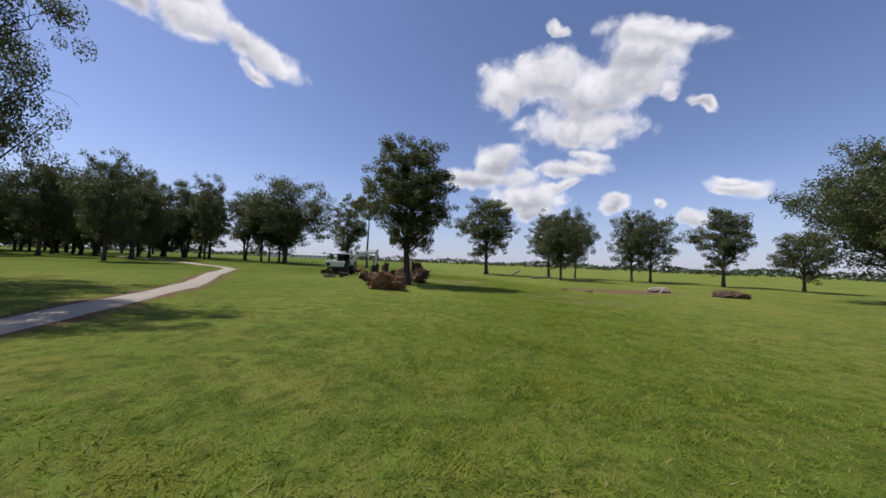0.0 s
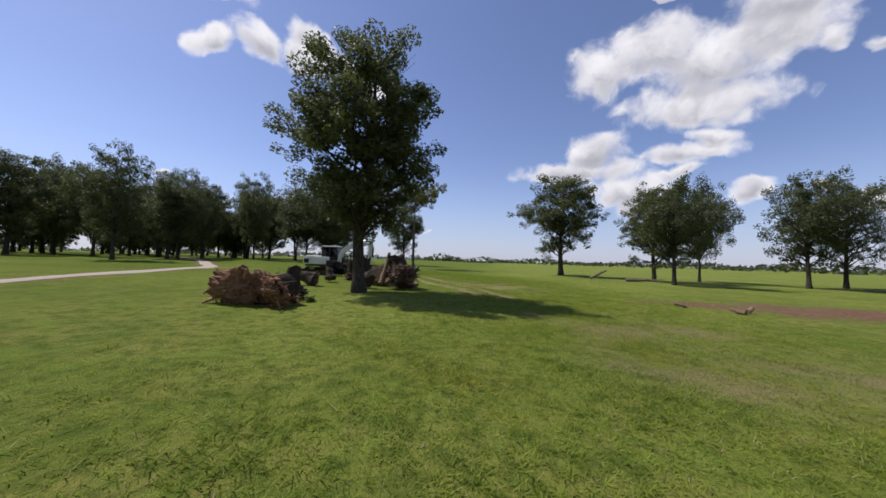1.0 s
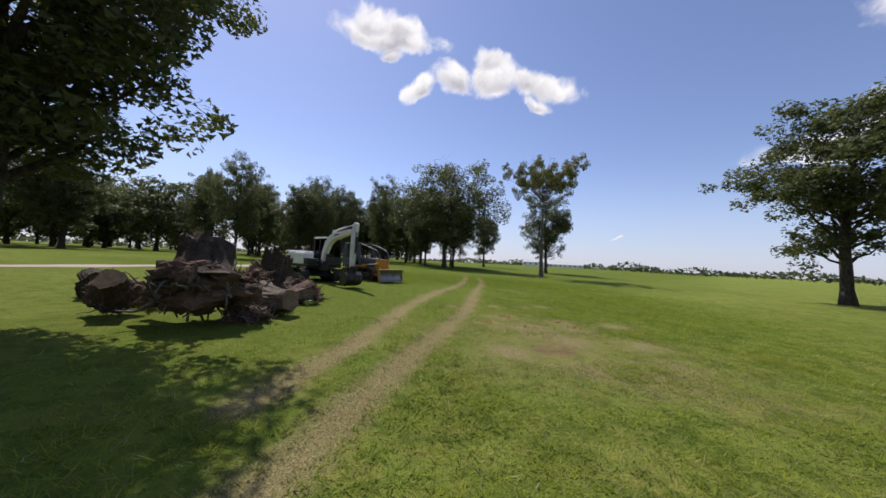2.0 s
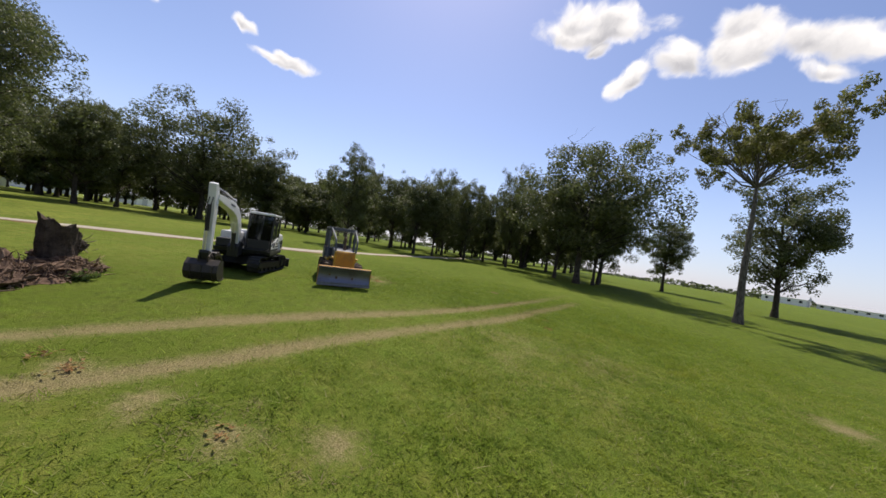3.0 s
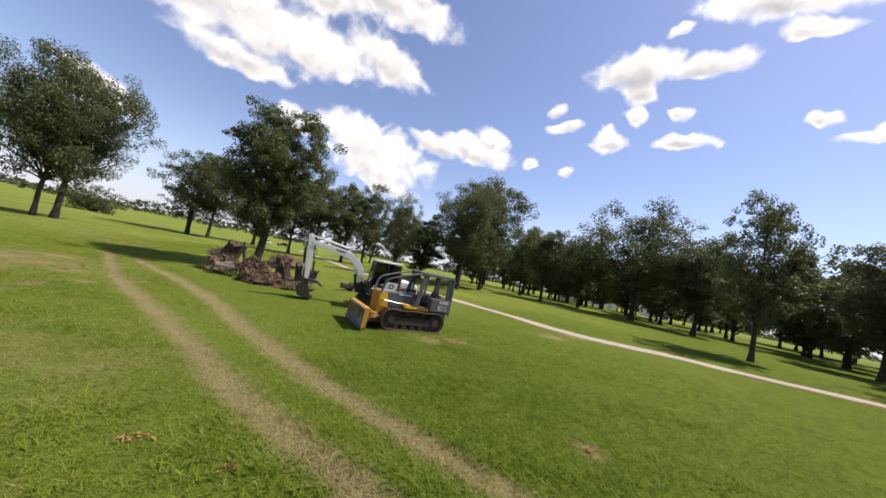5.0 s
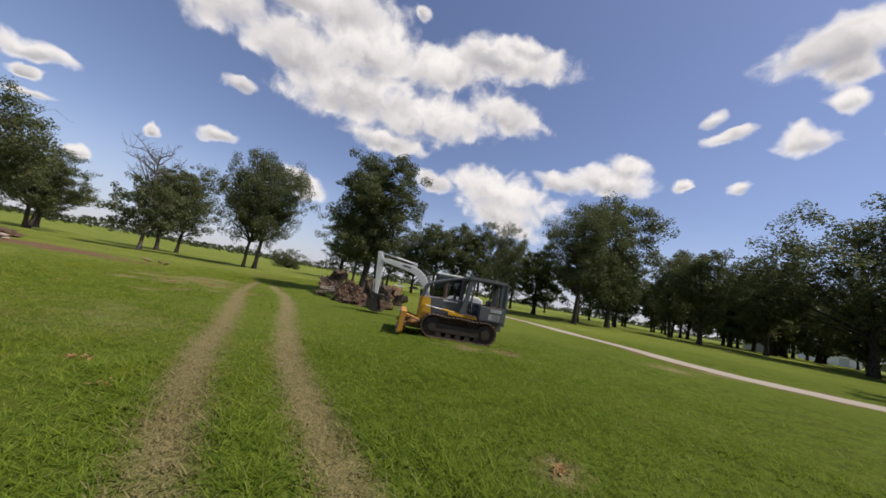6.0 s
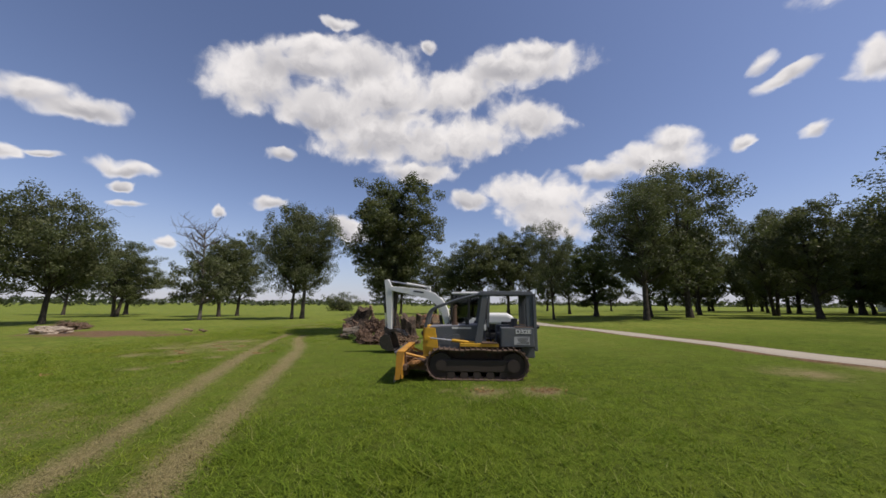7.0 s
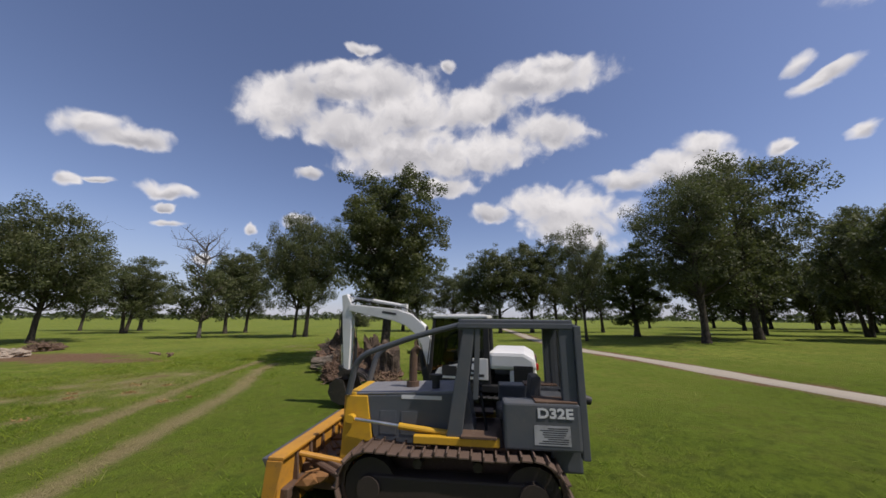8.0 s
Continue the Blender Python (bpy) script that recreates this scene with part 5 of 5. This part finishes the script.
uprooted_stump(6, 0.72, 0.36, 1.2, 14, lay(1.1, 5.6, 0.45, 20, 4), "weathered trunk butt with a pale sawn end", ROOT_GREY, CLAY, ROOT_GREY)
uprooted_stump(7, 1.10, 0.40, 0.8, 30, lay(-0.2, 5.8, 0.72, -95, 10), "uprooted stump with a fan of brown roots")
uprooted_stump(8, 0.72, 0.36, 0.8, 24, lay(-1.7, 8.3, 0.32, -80, -5), "low tangle of brown roots round a stump")
uprooted_stump(9, 0.85, 0.43, 1.45, 18, lay(-2.2, 7.3, 0.42, 60, 80), "upright ragged stump with splintered top", ROOT, CLAY, STUMP_BARK, 0.52, 0.45)
uprooted_stump(10, 0.75, 0.48, 1.25, 20, lay(-3.5, 8.5, 0.38, 20, 84), "dark hollowed stump standing on its roots", ROOT, CLAY, STUMP_BARK, 0.30, 0.05)
uprooted_stump(11, 0.50, 0.24, 0.75, 12, lay(-4.3, 5.8, 0.36, 140, 70), "small dark stump with a broken top", ROOT, CLAY, STUMP_BARK, 0.30)
uprooted_stump(12, 0.45, 0.20, 0.9, 16, lay(-7.4, 6.9, 0.30, 10, 5), "small grey root bundle lying on the grass", ROOT_GREY, STUMP_BARK)
uprooted_stump(13, 0.60, 0.24, 1.75, 14, lay(-0.15, 8.1, 0.45, -86, -8), "fallen brown trunk with its broken root end on the grass", ROOT, CLAY, ROOT, 0.0, 1.1)
uprooted_stump(14, 0.70, 0.30, 0.9, 20, lay(-0.4, 2.4, 0.55, -20, 35), "splintered root stock with pale torn wood", CUT_WOOD)


def log(name, seed, length, r, m, label, bark=STUMP_BARK, twigs=0):
    rng = random.Random(seed)
    pts = limb(rng, Vector((0, 0, 0)), Vector((1, 0, 0)), length, 0.0, 0.06, 8)
    V, F = [], []
    tube(V, F, pts, [r * (1 - 0.045 * i) * rng.uniform(0.92, 1.08) for i in range(9)], 12)
    top = new(name)
    mesh_object("stem", V, F, bark, top, smooth=True)
    for end in (V[:12], V[-12:]):
        c = sum((Vector(v) for v in end), Vector()) / 12
        mesh_object("cut_face", list(end) + [c], [(k, (k + 1) % 12, 12) for k in range(12)], CUT_WOOD, top)
    for i in range(twigs):
        p = pts[rng.randrange(2, 9)]
        part("branch", root_tube(rng, p, Vector((rng.uniform(-0.3, 0.8), rng.gauss(0, 1), rng.uniform(0.1, 0.9))), rng.uniform(0.6, 1.6), r * 0.3, 6), bark, top, smooth=True)
    top.matrix_basis = m
    return tagged(top, label, "log")


log("log", 21, 2.4, 0.17, lay(0.5, 2.9, 0.35, 60, 62), "splintered pale trunk standing in the pile", CUT_WOOD)
log("log", 24, 2.8, 0.20, lay(26.7, 33.8, 0.25, -40, 22), "grey broken log jutting from the grass", ROOT_GREY, 2)
log("log", 25, 4.2, 0.26, lay(31.0, 31.4, 0.24, -20, 2), "fallen dead trunk with bare branches", ROOT_GREY, 7)
log("log", 27, 0.8, 0.13, lay(21.3, -0.8, 0.12, 30, 10), "short pale log on bare earth", CUT_WOOD)
log("log", 28, 0.7, 0.12, lay(20.7, -1.4, 0.11, 100, 5), "short brown log on the grass", ROOT)
log("log", 29, 0.6, 0.10, lay(19.0, 0.4, 0.10, 160, 8), "short brown log on the grass", ROOT)


def brush_heap(x, y, size, seed, label, wood, count=60):
    """A mound with sticks lying over it."""
    rng = random.Random(seed)
    top = new("brush_heap")
    part("mound", lump(rng, size, size * 0.7, size * 0.42, 0.55, 4), SAND if wood is SAND else CLAY, top, "bare earth mound")
    V, F = splinters(rng, count * 4, size * 1.02, size * 0.72, size * 0.44, size * 0.45, 0.032, 1.0)
    mesh_object("root_tangle", V, F, wood, top, smooth=True)
    for i in range(count):
        a, r = rng.uniform(0, 6.28), size * rng.uniform(0.1, 1.0)
        p = Vector((math.cos(a) * r, math.sin(a) * r * 0.7, size * 0.26 * (1 - (r / size) ** 2)))
        part("stick", root_tube(rng, p, Vector((rng.gauss(0, 1), rng.gauss(0, 1), rng.uniform(-0.1, 0.35))), rng.uniform(0.4, 1.1), rng.uniform(0.015, 0.05), 4), wood, top, smooth=True)
    top.matrix_basis = Matrix.Translation((x, y, gz(x, y)))
    return tagged(top, label, "brush heap")


brush_heap(39.0, -3.0, 1.9, 41, "heap of red earth and broken roots on the grass", ROOT, 50)
brush_heap(34.0, 2.0, 1.5, 42, "low mound of pale sandy earth", SAND, 4)
brush_heap(-1.2, 8.3, 1.15, 44, "tangle of brown broken roots beside the stumps", ROOT, 50)
brush_heap(-3.3, 9.1, 0.95, 45, "tangle of pale splintered branches beside the stumps", CUT_WOOD, 44)
brush_heap(-2.4, 8.5, 1.1, 48, "tangle of torn brown roots between the stumps", ROOT, 40)
brush_heap(-2.3, -5.0, 1.0, 46, "tangle of torn roots at the edge of the pile", ROOT_RED_LIT, 50)
brush_heap(1.9, 4.9, 0.8, 47, "tangle of weathered grey roots at the edge of the pile", ROOT_GREY, 24)
brush_heap(-8.6, 6.2, 0.6, 43, "small heap of grey roots on the grass", ROOT_GREY, 30)


LEAF_WEED = leaf_material("weed_leaves", (0.07, 0.11, 0.025), (0.20, 0.27, 0.07), (0.26, 0.27, 0.09))


def weed(x, y, size, seed):
    """A rank weed: thin stems, each with pairs of pointed leaves."""
    rng = random.Random(seed)
    top = new("weed")
    V, F, LV, LF = [], [], [], []
    for i in range(14):
        a = rng.uniform(0, 6.28)
        foot = Vector((math.cos(a), math.sin(a), 0)) * size * rng.uniform(0, 0.35)
        pts = limb(rng, foot - Vector((0, 0, 0.03)), Vector((math.cos(a) * 0.5, math.sin(a) * 0.5, 1)), size * rng.uniform(0.6, 1.2), -0.02, 0.14, 6)
        tube(V, F, pts, [0.008 - 0.001 * k for k in range(7)], 4)
        for p in pts[1:]:
            for _ in range(5):
                leaf(LV, LF, rng, p + Vector((rng.gauss(0, 0.06), rng.gauss(0, 0.06), rng.gauss(0, 0.04))), rng.uniform(0.07, 0.15))
    mesh_object("stems", V, F, LEAF_WEED, top, smooth=True)
    mesh_object("leaves", LV, LF, LEAF_WEED, top)
    top.matrix_basis = Matrix.Translation((x, y, gz(x, y)))
    tagged(top, "rank green weed growing between the stumps", "weed", "weeds round the stump pile")


for n, (x, y, size) in enumerate(((-1.2, 6.9, 0.8), (-0.7, 7.1, 0.6), (1.0, 6.4, 0.35), (0.45, 7.7, 0.25), (-2.6, 9.7, 0.35), (-0.8, -4.6, 0.25), (-0.9, 3.2, 0.5), (1.2, 6.3, 0.45))):
    weed(x, y, size, 120 + n)


# ---- dead leaves and bark on the grass ----
LITTER = leaf_material("dead_leaves", (0.26, 0.125, 0.045), (0.55, 0.34, 0.15), (0.42, 0.29, 0.14))


def leaf_litter(x, y, spread, count, seed):
    """Curled dead leaves and bark flakes lying loosely together."""
    rng = random.Random(seed)
    top = new("leaf_litter")
    V, F = [], []
    for i in range(count):
        a = rng.uniform(0, 6.28)
        p = Vector((rng.gauss(0, spread), rng.gauss(0, spread * 0.7), rng.uniform(0.015, 0.05)))
        d, s = Vector((math.cos(a), math.sin(a), rng.gauss(0, 0.35))), Vector((-math.sin(a), math.cos(a), rng.gauss(0, 0.35)))
        ln, w, q = rng.uniform(0.028, 0.065), rng.uniform(0.014, 0.030), len(V)
        V.extend((p - d * ln, p + s * w + Vector((0, 0, 0.012)), p + d * ln, p - s * w + Vector((0, 0, 0.010)), p + Vector((0, 0, -0.008))))
        F.extend(((q, q + 1, q + 4), (q + 1, q + 2, q + 4), (q + 2, q + 3, q + 4), (q + 3, q, q + 4)))
    mesh_object("dead_leaves", V, F, LITTER, top)
    for i in range(max(2, count // 12)):
        p = Vector((rng.gauss(0, spread * 0.8), rng.gauss(0, spread * 0.6), 0.02))
        part("twig", root_tube(rng, p, Vector((rng.gauss(0, 1), rng.gauss(0, 1), rng.uniform(0, 0.2))), rng.uniform(0.08, 0.22), 0.006, 4), ROOT, top)
    top.matrix_basis = Matrix.Translation((x, y, gz(x, y)))
    tagged(top, "scatter of dry red-brown leaves on scuffed grass", "leaf litter", "leaf litter in the grass")


for n, (x, y, spread, count) in enumerate(((7.0, 10.5, 0.14, 34), (6.9, 12.1, 0.22, 50), (4.2, 13.0, 0.14, 30), (11.4, 20.1, 0.12, 22), (8.6, 13.1, 0.22, 50), (-1.5, 27.9, 0.09, 20), (-0.1, 26.9, 0.12, 28), (-10.0, 20.2, 0.25, 40), (-8.2, 20.4, 0.2, 30), (8.9, 18.7, 0.14, 24), (9.4, 12.4, 0.2, 34), (3.7, 12.3, 0.14, 24), (6.3, 15.7, 0.14, 18), (-8.2, 28.9, 0.10, 22), (8.4, 10.8, 0.2, 30))):
    leaf_litter(x, y, spread, count, 70 + n)

# ---- special trees ----
flat = tree_model("spreading_tree", LEAF_OLIVE, BARK_GREY, seed=52, high=14, wide=13.5, bare=0.73, leaves=20000, size=0.23, boughs=44, puff=0.62, trunk_r=0.022, lean=0.0, flat=0.5, ragged=0.45, gap=0.08)
plant(flat, -5.4, 54.0, 20.5, 14.5, 0.4, "tall bare-trunked tree with a flat olive crown", "", 13.5, 14)
dead = tree_model("oak_tree", LEAF_OAK, BARK_GREY, seed=53, high=15.5, wide=10, bare=0.15, leaves=11000, size=0.30, boughs=28, trunk_r=0.016, gap=0.1, dead=18, crown_top=0.62)
plant(dead, 42.8, -24.6, 21.0, 11, 0.9, "half-dead oak with bare grey branches on top", "", 10, 15.5)
bush = tree_model("bush", LEAF_OAK, BARK, seed=54, high=4.4, wide=8.0, bare=0.02, leaves=6000, size=0.30, boughs=26, trunk_r=0.03, flat=0.3)
tagged(plant(bush, 54.2, -113, 8.0, 15.0, 0.2, "low round bush in the far meadow", "", 8.0, 4.4), category="bush")

# far trees behind the groves, built from the same models
FAR = [(-94, 12, 18), (-102, 30, 19), (-98, 48, 18), (-112, 65, 19), (-88, 78, 18), (-120, 6, 19), (-105, -10, 18), (-92, -22, 18), (-115, -28, 19), (-100, -50, 19), (-78, -55, 18), (-62, -58, 18), (-119, -60, 20), (-90, -75, 19), (-70, -82, 18), (-50, -75, 17), (-32, -82, 18), (-131, 38, 20), (-130, 80, 19), (-105, 98, 19), (-80, 6, 18), (-82, -8, 17), (-78, 20, 17), (-88, 58, 17)]
BACK = random.Random(77)
for n in range(86):
    a, r = radians(BACK.uniform(128, 228)), BACK.uniform(86, 165)
    FAR.append((r * math.cos(a), r * math.sin(a) + 10, BACK.uniform(15, 21)))
for n, (x, y, h) in enumerate(FAR):
    model, bw = FAR_OAKS[n % 3]
    plant(model, x, y, h, 10 + (n * 7 % 5), n * 1.7, "distant dark green oak in the far grove", "oaks of the far grove", bw)


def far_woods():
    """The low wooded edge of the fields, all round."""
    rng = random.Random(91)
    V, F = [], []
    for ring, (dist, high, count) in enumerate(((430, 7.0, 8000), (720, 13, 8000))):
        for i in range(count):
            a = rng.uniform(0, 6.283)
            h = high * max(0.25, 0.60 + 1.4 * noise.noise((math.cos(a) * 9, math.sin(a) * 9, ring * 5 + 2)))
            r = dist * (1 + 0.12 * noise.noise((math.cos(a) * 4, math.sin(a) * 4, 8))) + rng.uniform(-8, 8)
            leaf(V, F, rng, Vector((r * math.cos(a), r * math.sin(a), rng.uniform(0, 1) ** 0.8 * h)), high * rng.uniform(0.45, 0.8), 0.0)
    ob = mesh_object("far_woods", V, F, LEAF_FAR_HAZED)
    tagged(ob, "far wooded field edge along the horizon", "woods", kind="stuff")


# greyed, slightly blue greens: distance haze is put into the leaf colour
LEAF_FAR_HAZED = leaf_material("far_leaves", (0.045, 0.060, 0.032), (0.085, 0.105, 0.050), (0.10, 0.11, 0.06))
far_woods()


# ---- far buildings and parked cars ----
ROOF_METAL = worn_paint("pale_metal_roof", (0.42, 0.43, 0.45), (0.32, 0.32, 0.32), (0.36, 0.36, 0.35), 0.75, 0.0, amount=0.3)
WALL_WHITE = worn_paint("white_boarding", (0.70, 0.70, 0.68), (0.5, 0.48, 0.44), (0.56, 0.54, 0.50), 0.7, amount=0.4)
DARK_GLASS = worn_paint("dark_window_glass", (0.02, 0.025, 0.03), (0.03, 0.03, 0.035), (0.03, 0.03, 0.03), 0.1)


def farm_building(x, y, turn, long, deep, high, label, bays):
    top = new("farm_building")
    part("wall", box(-long / 2, long / 2, -deep / 2, deep / 2, 0, high, 0.03), WALL_WHITE, top, "white boarded wall")
    part("roof", prism([(-deep / 2 - 0.5, high - 0.05), (deep / 2 + 0.5, high - 0.05), (0, high + deep * 0.22)], -long / 2 - 0.5, long / 2 + 0.5, 0.02), ROOF_METAL, top, "pale metal gable roof").matrix_local = Matrix.Rotation(radians(90), 4, "Z")
    for i in range(bays):
        u = -long / 2 + long * (i + 0.5) / bays
        for s in (1, -1):
            y0, y1 = sorted((s * deep / 2, s * (deep / 2 + 0.06)))
            w = part("window", box(u - 0.7, u + 0.7, y0, y1, high * 0.42, high * 0.78, 0.01), DARK_GLASS, top)
            part("window_frame", box(u - 0.8, u + 0.8, y0 + 0.02 * s, y1 + 0.03 * s, high * 0.36, high * 0.42, 0.005), WALL_WHITE, w)
    part("door", box(long / 2, long / 2 + 0.08, -1.4, 1.4, 0, high * 0.8, 0.01), ROOF_METAL, top)
    top.matrix_basis = Matrix.Translation((x, y, gz(x, y))) @ Matrix.Rotation(radians(turn), 4, "Z")
    tagged(top, label, "farm building", "far farm buildings")


farm_building(-187, -97, 60, 22, 10, 4.0, "long low white farm building behind the grove", 9)
farm_building(-200, -72, 70, 13, 9, 4.0, "small white farm building behind the grove", 3)
farm_building(-93, 300, 10, 20, 11, 4.2, "white barn with metal roof far across the meadow", 4)
farm_building(-66, 310, 5, 30, 9, 3.0, "long low barn far across the meadow", 7)
farm_building(-150, -92, 40, 18, 10, 4.2, "white house far behind the gravel track", 4)


def parked_car(x, y, turn, paint, label):
    top = new("car")
    body = part("body", prism([(-2.2, 0.35), (2.2, 0.35), (2.25, 0.75), (1.2, 0.92), (-2.0, 0.98), (-2.25, 0.8)], -0.88, 0.88, 0.08), paint, top)
    cabin = part("cabin", prism([(-1.7, 0.95), (0.95, 0.92), (0.25, 1.42), (-1.1, 1.45)], -0.76, 0.76, 0.08), DARK_GLASS, top, "dark car windows")
    part("roof_panel", box(-1.05, 0.2, -0.70, 0.70, 1.41, 1.47, 0.02), paint, cabin)
    for sx in (-1.4, 1.4):
        for sy in (-0.80, 0.80):
            w = part("wheel", rod((sx, sy - 0.1, 0.33), (sx, sy + 0.1, 0.33), 0.33, 18), RUBBER, top)
            part("rim", rod((sx, sy - 0.11, 0.33), (sx, sy + 0.11, 0.33), 0.2, 14), ROOF_METAL, w)
    for sy in (-0.6, 0.6):
        part("headlight", box(2.18, 2.26, sy - 0.16, sy + 0.16, 0.62, 0.76, 0.02), ROOF_METAL, top)
    top.matrix_basis = Matrix.Translation((x, y, gz(x, y))) @ Matrix.Rotation(radians(turn), 4, "Z")
    tagged(top, label, "car", "cars parked by the track")


parked_car(3.0, -110, 15, WHITE_PAINT, "white car parked on the far grass")
parked_car(-3.5, -108, 8, BLACK_STEEL, "black car parked on the far grass")


# ---- grass blades ----
def blade_build(k):
    rnd = k.add("ShaderNodeNewGeometry").outputs["Random Per Island"]
    wide = k.noise(where(k), 0.5, 4.0, 0.6)
    col = k.mix(rnd, (0.138, 0.202, 0.024), (0.322, 0.399, 0.056))
    col = k.mix(k.math("MULTIPLY", k.span(wide, 0.45, 0.7), 0.55), col, (0.313, 0.297, 0.027))
    straw = k.span(rnd, 0.93, 0.95, smooth=False)
    col = k.mix(straw, col, (0.42, 0.36, 0.19))
    lush = k.add("ShaderNodeAttribute")
    lush.attribute_name = "lush"
    col = k.mix(k.math("MULTIPLY", lush.outputs["Fac"], 0.6), col, k.mix(rnd, (0.085, 0.151, 0.013), (0.198, 0.283, 0.028)))
    clump = k.noise(where(k), 2.6, 4.0, 0.6)
    col = k.mix(k.math("MULTIPLY", k.span(clump, 0.44, 0.64), 0.62), col, k.mix(rnd, (0.060, 0.116, 0.011), (0.151, 0.228, 0.026)))
    dead = k.add("ShaderNodeAttribute")
    dead.attribute_name = "straw"
    flip = k.span(k.math("ADD", dead.outputs["Fac"], k.math("MULTIPLY", k.math("SUBTRACT", rnd, 0.5), 0.7)), 0.45, 0.60)
    col = k.mix(flip, col, k.mix(k.noise(where(k), 90.0, 2.0), (0.22, 0.180, 0.085), (0.40, 0.345, 0.175)))
    p = principled(k, col, 0.6, spec=0.10)
    t = k.add("ShaderNodeBsdfTranslucent")
    k.link(k.mix(0.2, col, (0.239, 0.323, 0.038)), t.inputs[0])
    m = k.add("ShaderNodeMixShader", Fac=0.5)
    k.link(p, m.inputs[1])
    k.link(t.outputs[0], m.inputs[2])
    return m.outputs[0]


BLADE = material("grass_blades", blade_build)
STRIP = smooth_line([(-4, -34), (1.7, -26), (6.2, -18.7), (9.5, -10), (12.5, 2), (12.3, 10), (11, 17), (8.6, 23.5), (4.5, 28), (-2, 32), (-6.5, 30.5), (-8, 26), (-8.5, 22.5)], 0.5)


def grass(count, seed):
    r = np.random.RandomState(seed)
    tufts = count // 7
    heart = STRIP[r.randint(0, len(STRIP), tufts)] + r.normal(0, 3.8, (tufts, 2))
    pick = r.randint(0, tufts, count)
    xy = heart[pick] + r.normal(0, 1, (count, 2)) * r.uniform(0.04, 0.20, tufts)[pick][:, None]
    rut = np.minimum(line_distance(xy[:, 0], xy[:, 1], RUT_A), line_distance(xy[:, 0], xy[:, 1], RUT_B))
    straw = np.exp(-(rut / 0.40) ** 2)
    keep = (r.rand(count) > 0.35 * straw) & ~((np.abs(xy[:, 0] + 8) < 2.2) & (np.abs(xy[:, 1] - 18.0) < 1.2))
    bare = bell(xy[:, 0], xy[:, 1], 9.6, 8.6, 1.0) + bell(xy[:, 0], xy[:, 1], 8.9, -5.2, 0.5) + 0.25 * bell(xy[:, 0], xy[:, 1], 9.5, 9.5, 2.4)
    for px, py, size in SCUFFS:
        bare = np.maximum(bare, 1.2 * bell(xy[:, 0], xy[:, 1], px, py, size))
    keep &= bare < 0.25 + 0.6 * r.rand(count)
    for px, py, size in SCUFFS:
        straw = np.maximum(straw, bell(xy[:, 0], xy[:, 1], px, py, size * 1.5))
    straw = np.maximum(straw, 0.85 * dryness(xy[:, 0], xy[:, 1]))
    xy, straw = xy[keep], straw[keep]
    n = len(xy)
    z = height(xy[:, 0], xy[:, 1]) - 0.01
    patch = 0.65 + 0.7 * (0.5 + 0.5 * np.sin(xy[:, 0] * 1.7 + np.sin(xy[:, 1] * 1.1) * 2)) * (0.5 + 0.5 * np.cos(xy[:, 1] * 1.4 + xy[:, 0] * 0.6))
    h = r.uniform(0.030, 0.080, n) * (1 + 0.5 * lushness(xy[:, 0], xy[:, 1])) * patch * r.uniform(0.45, 1.9, tufts)[pick][keep] * (1 - 0.6 * straw)
    a = r.uniform(0, 2 * math.pi, n)
    w = r.uniform(0.006, 0.013, n)
    lean = r.uniform(0.8, 2.6, n) * h
    b = a + r.normal(0, 0.7, n) + math.pi / 2
    side = np.stack([np.cos(a) * w, np.sin(a) * w, np.zeros(n)], 1)
    base = np.stack([xy[:, 0], xy[:, 1], z], 1)
    tip = base + np.stack([np.cos(b) * lean, np.sin(b) * lean, h], 1)
    verts = np.stack([base - side, base + side, tip], 1).reshape(-1, 3)
    me = bpy.data.meshes.new("grass")
    me.vertices.add(3 * n)
    me.vertices.foreach_set("co", verts.ravel())
    me.loops.add(3 * n)
    me.loops.foreach_set("vertex_index", np.arange(3 * n))
    me.polygons.add(n)
    me.polygons.foreach_set("loop_start", np.arange(n) * 3)
    me.update(calc_edges=True)
    me.attributes.new("straw", "FLOAT", "POINT").data.foreach_set("value", np.repeat(straw, 3).astype(np.float32))
    me.attributes.new("lush", "FLOAT", "POINT").data.foreach_set("value", np.repeat(lushness(xy[:, 0], xy[:, 1]), 3).astype(np.float32))
    me.materials.append(BLADE)
    tagged(new("grass", me), "short tufted green grass with straw blades", "grass", kind="stuff")


grass(720000, 3)
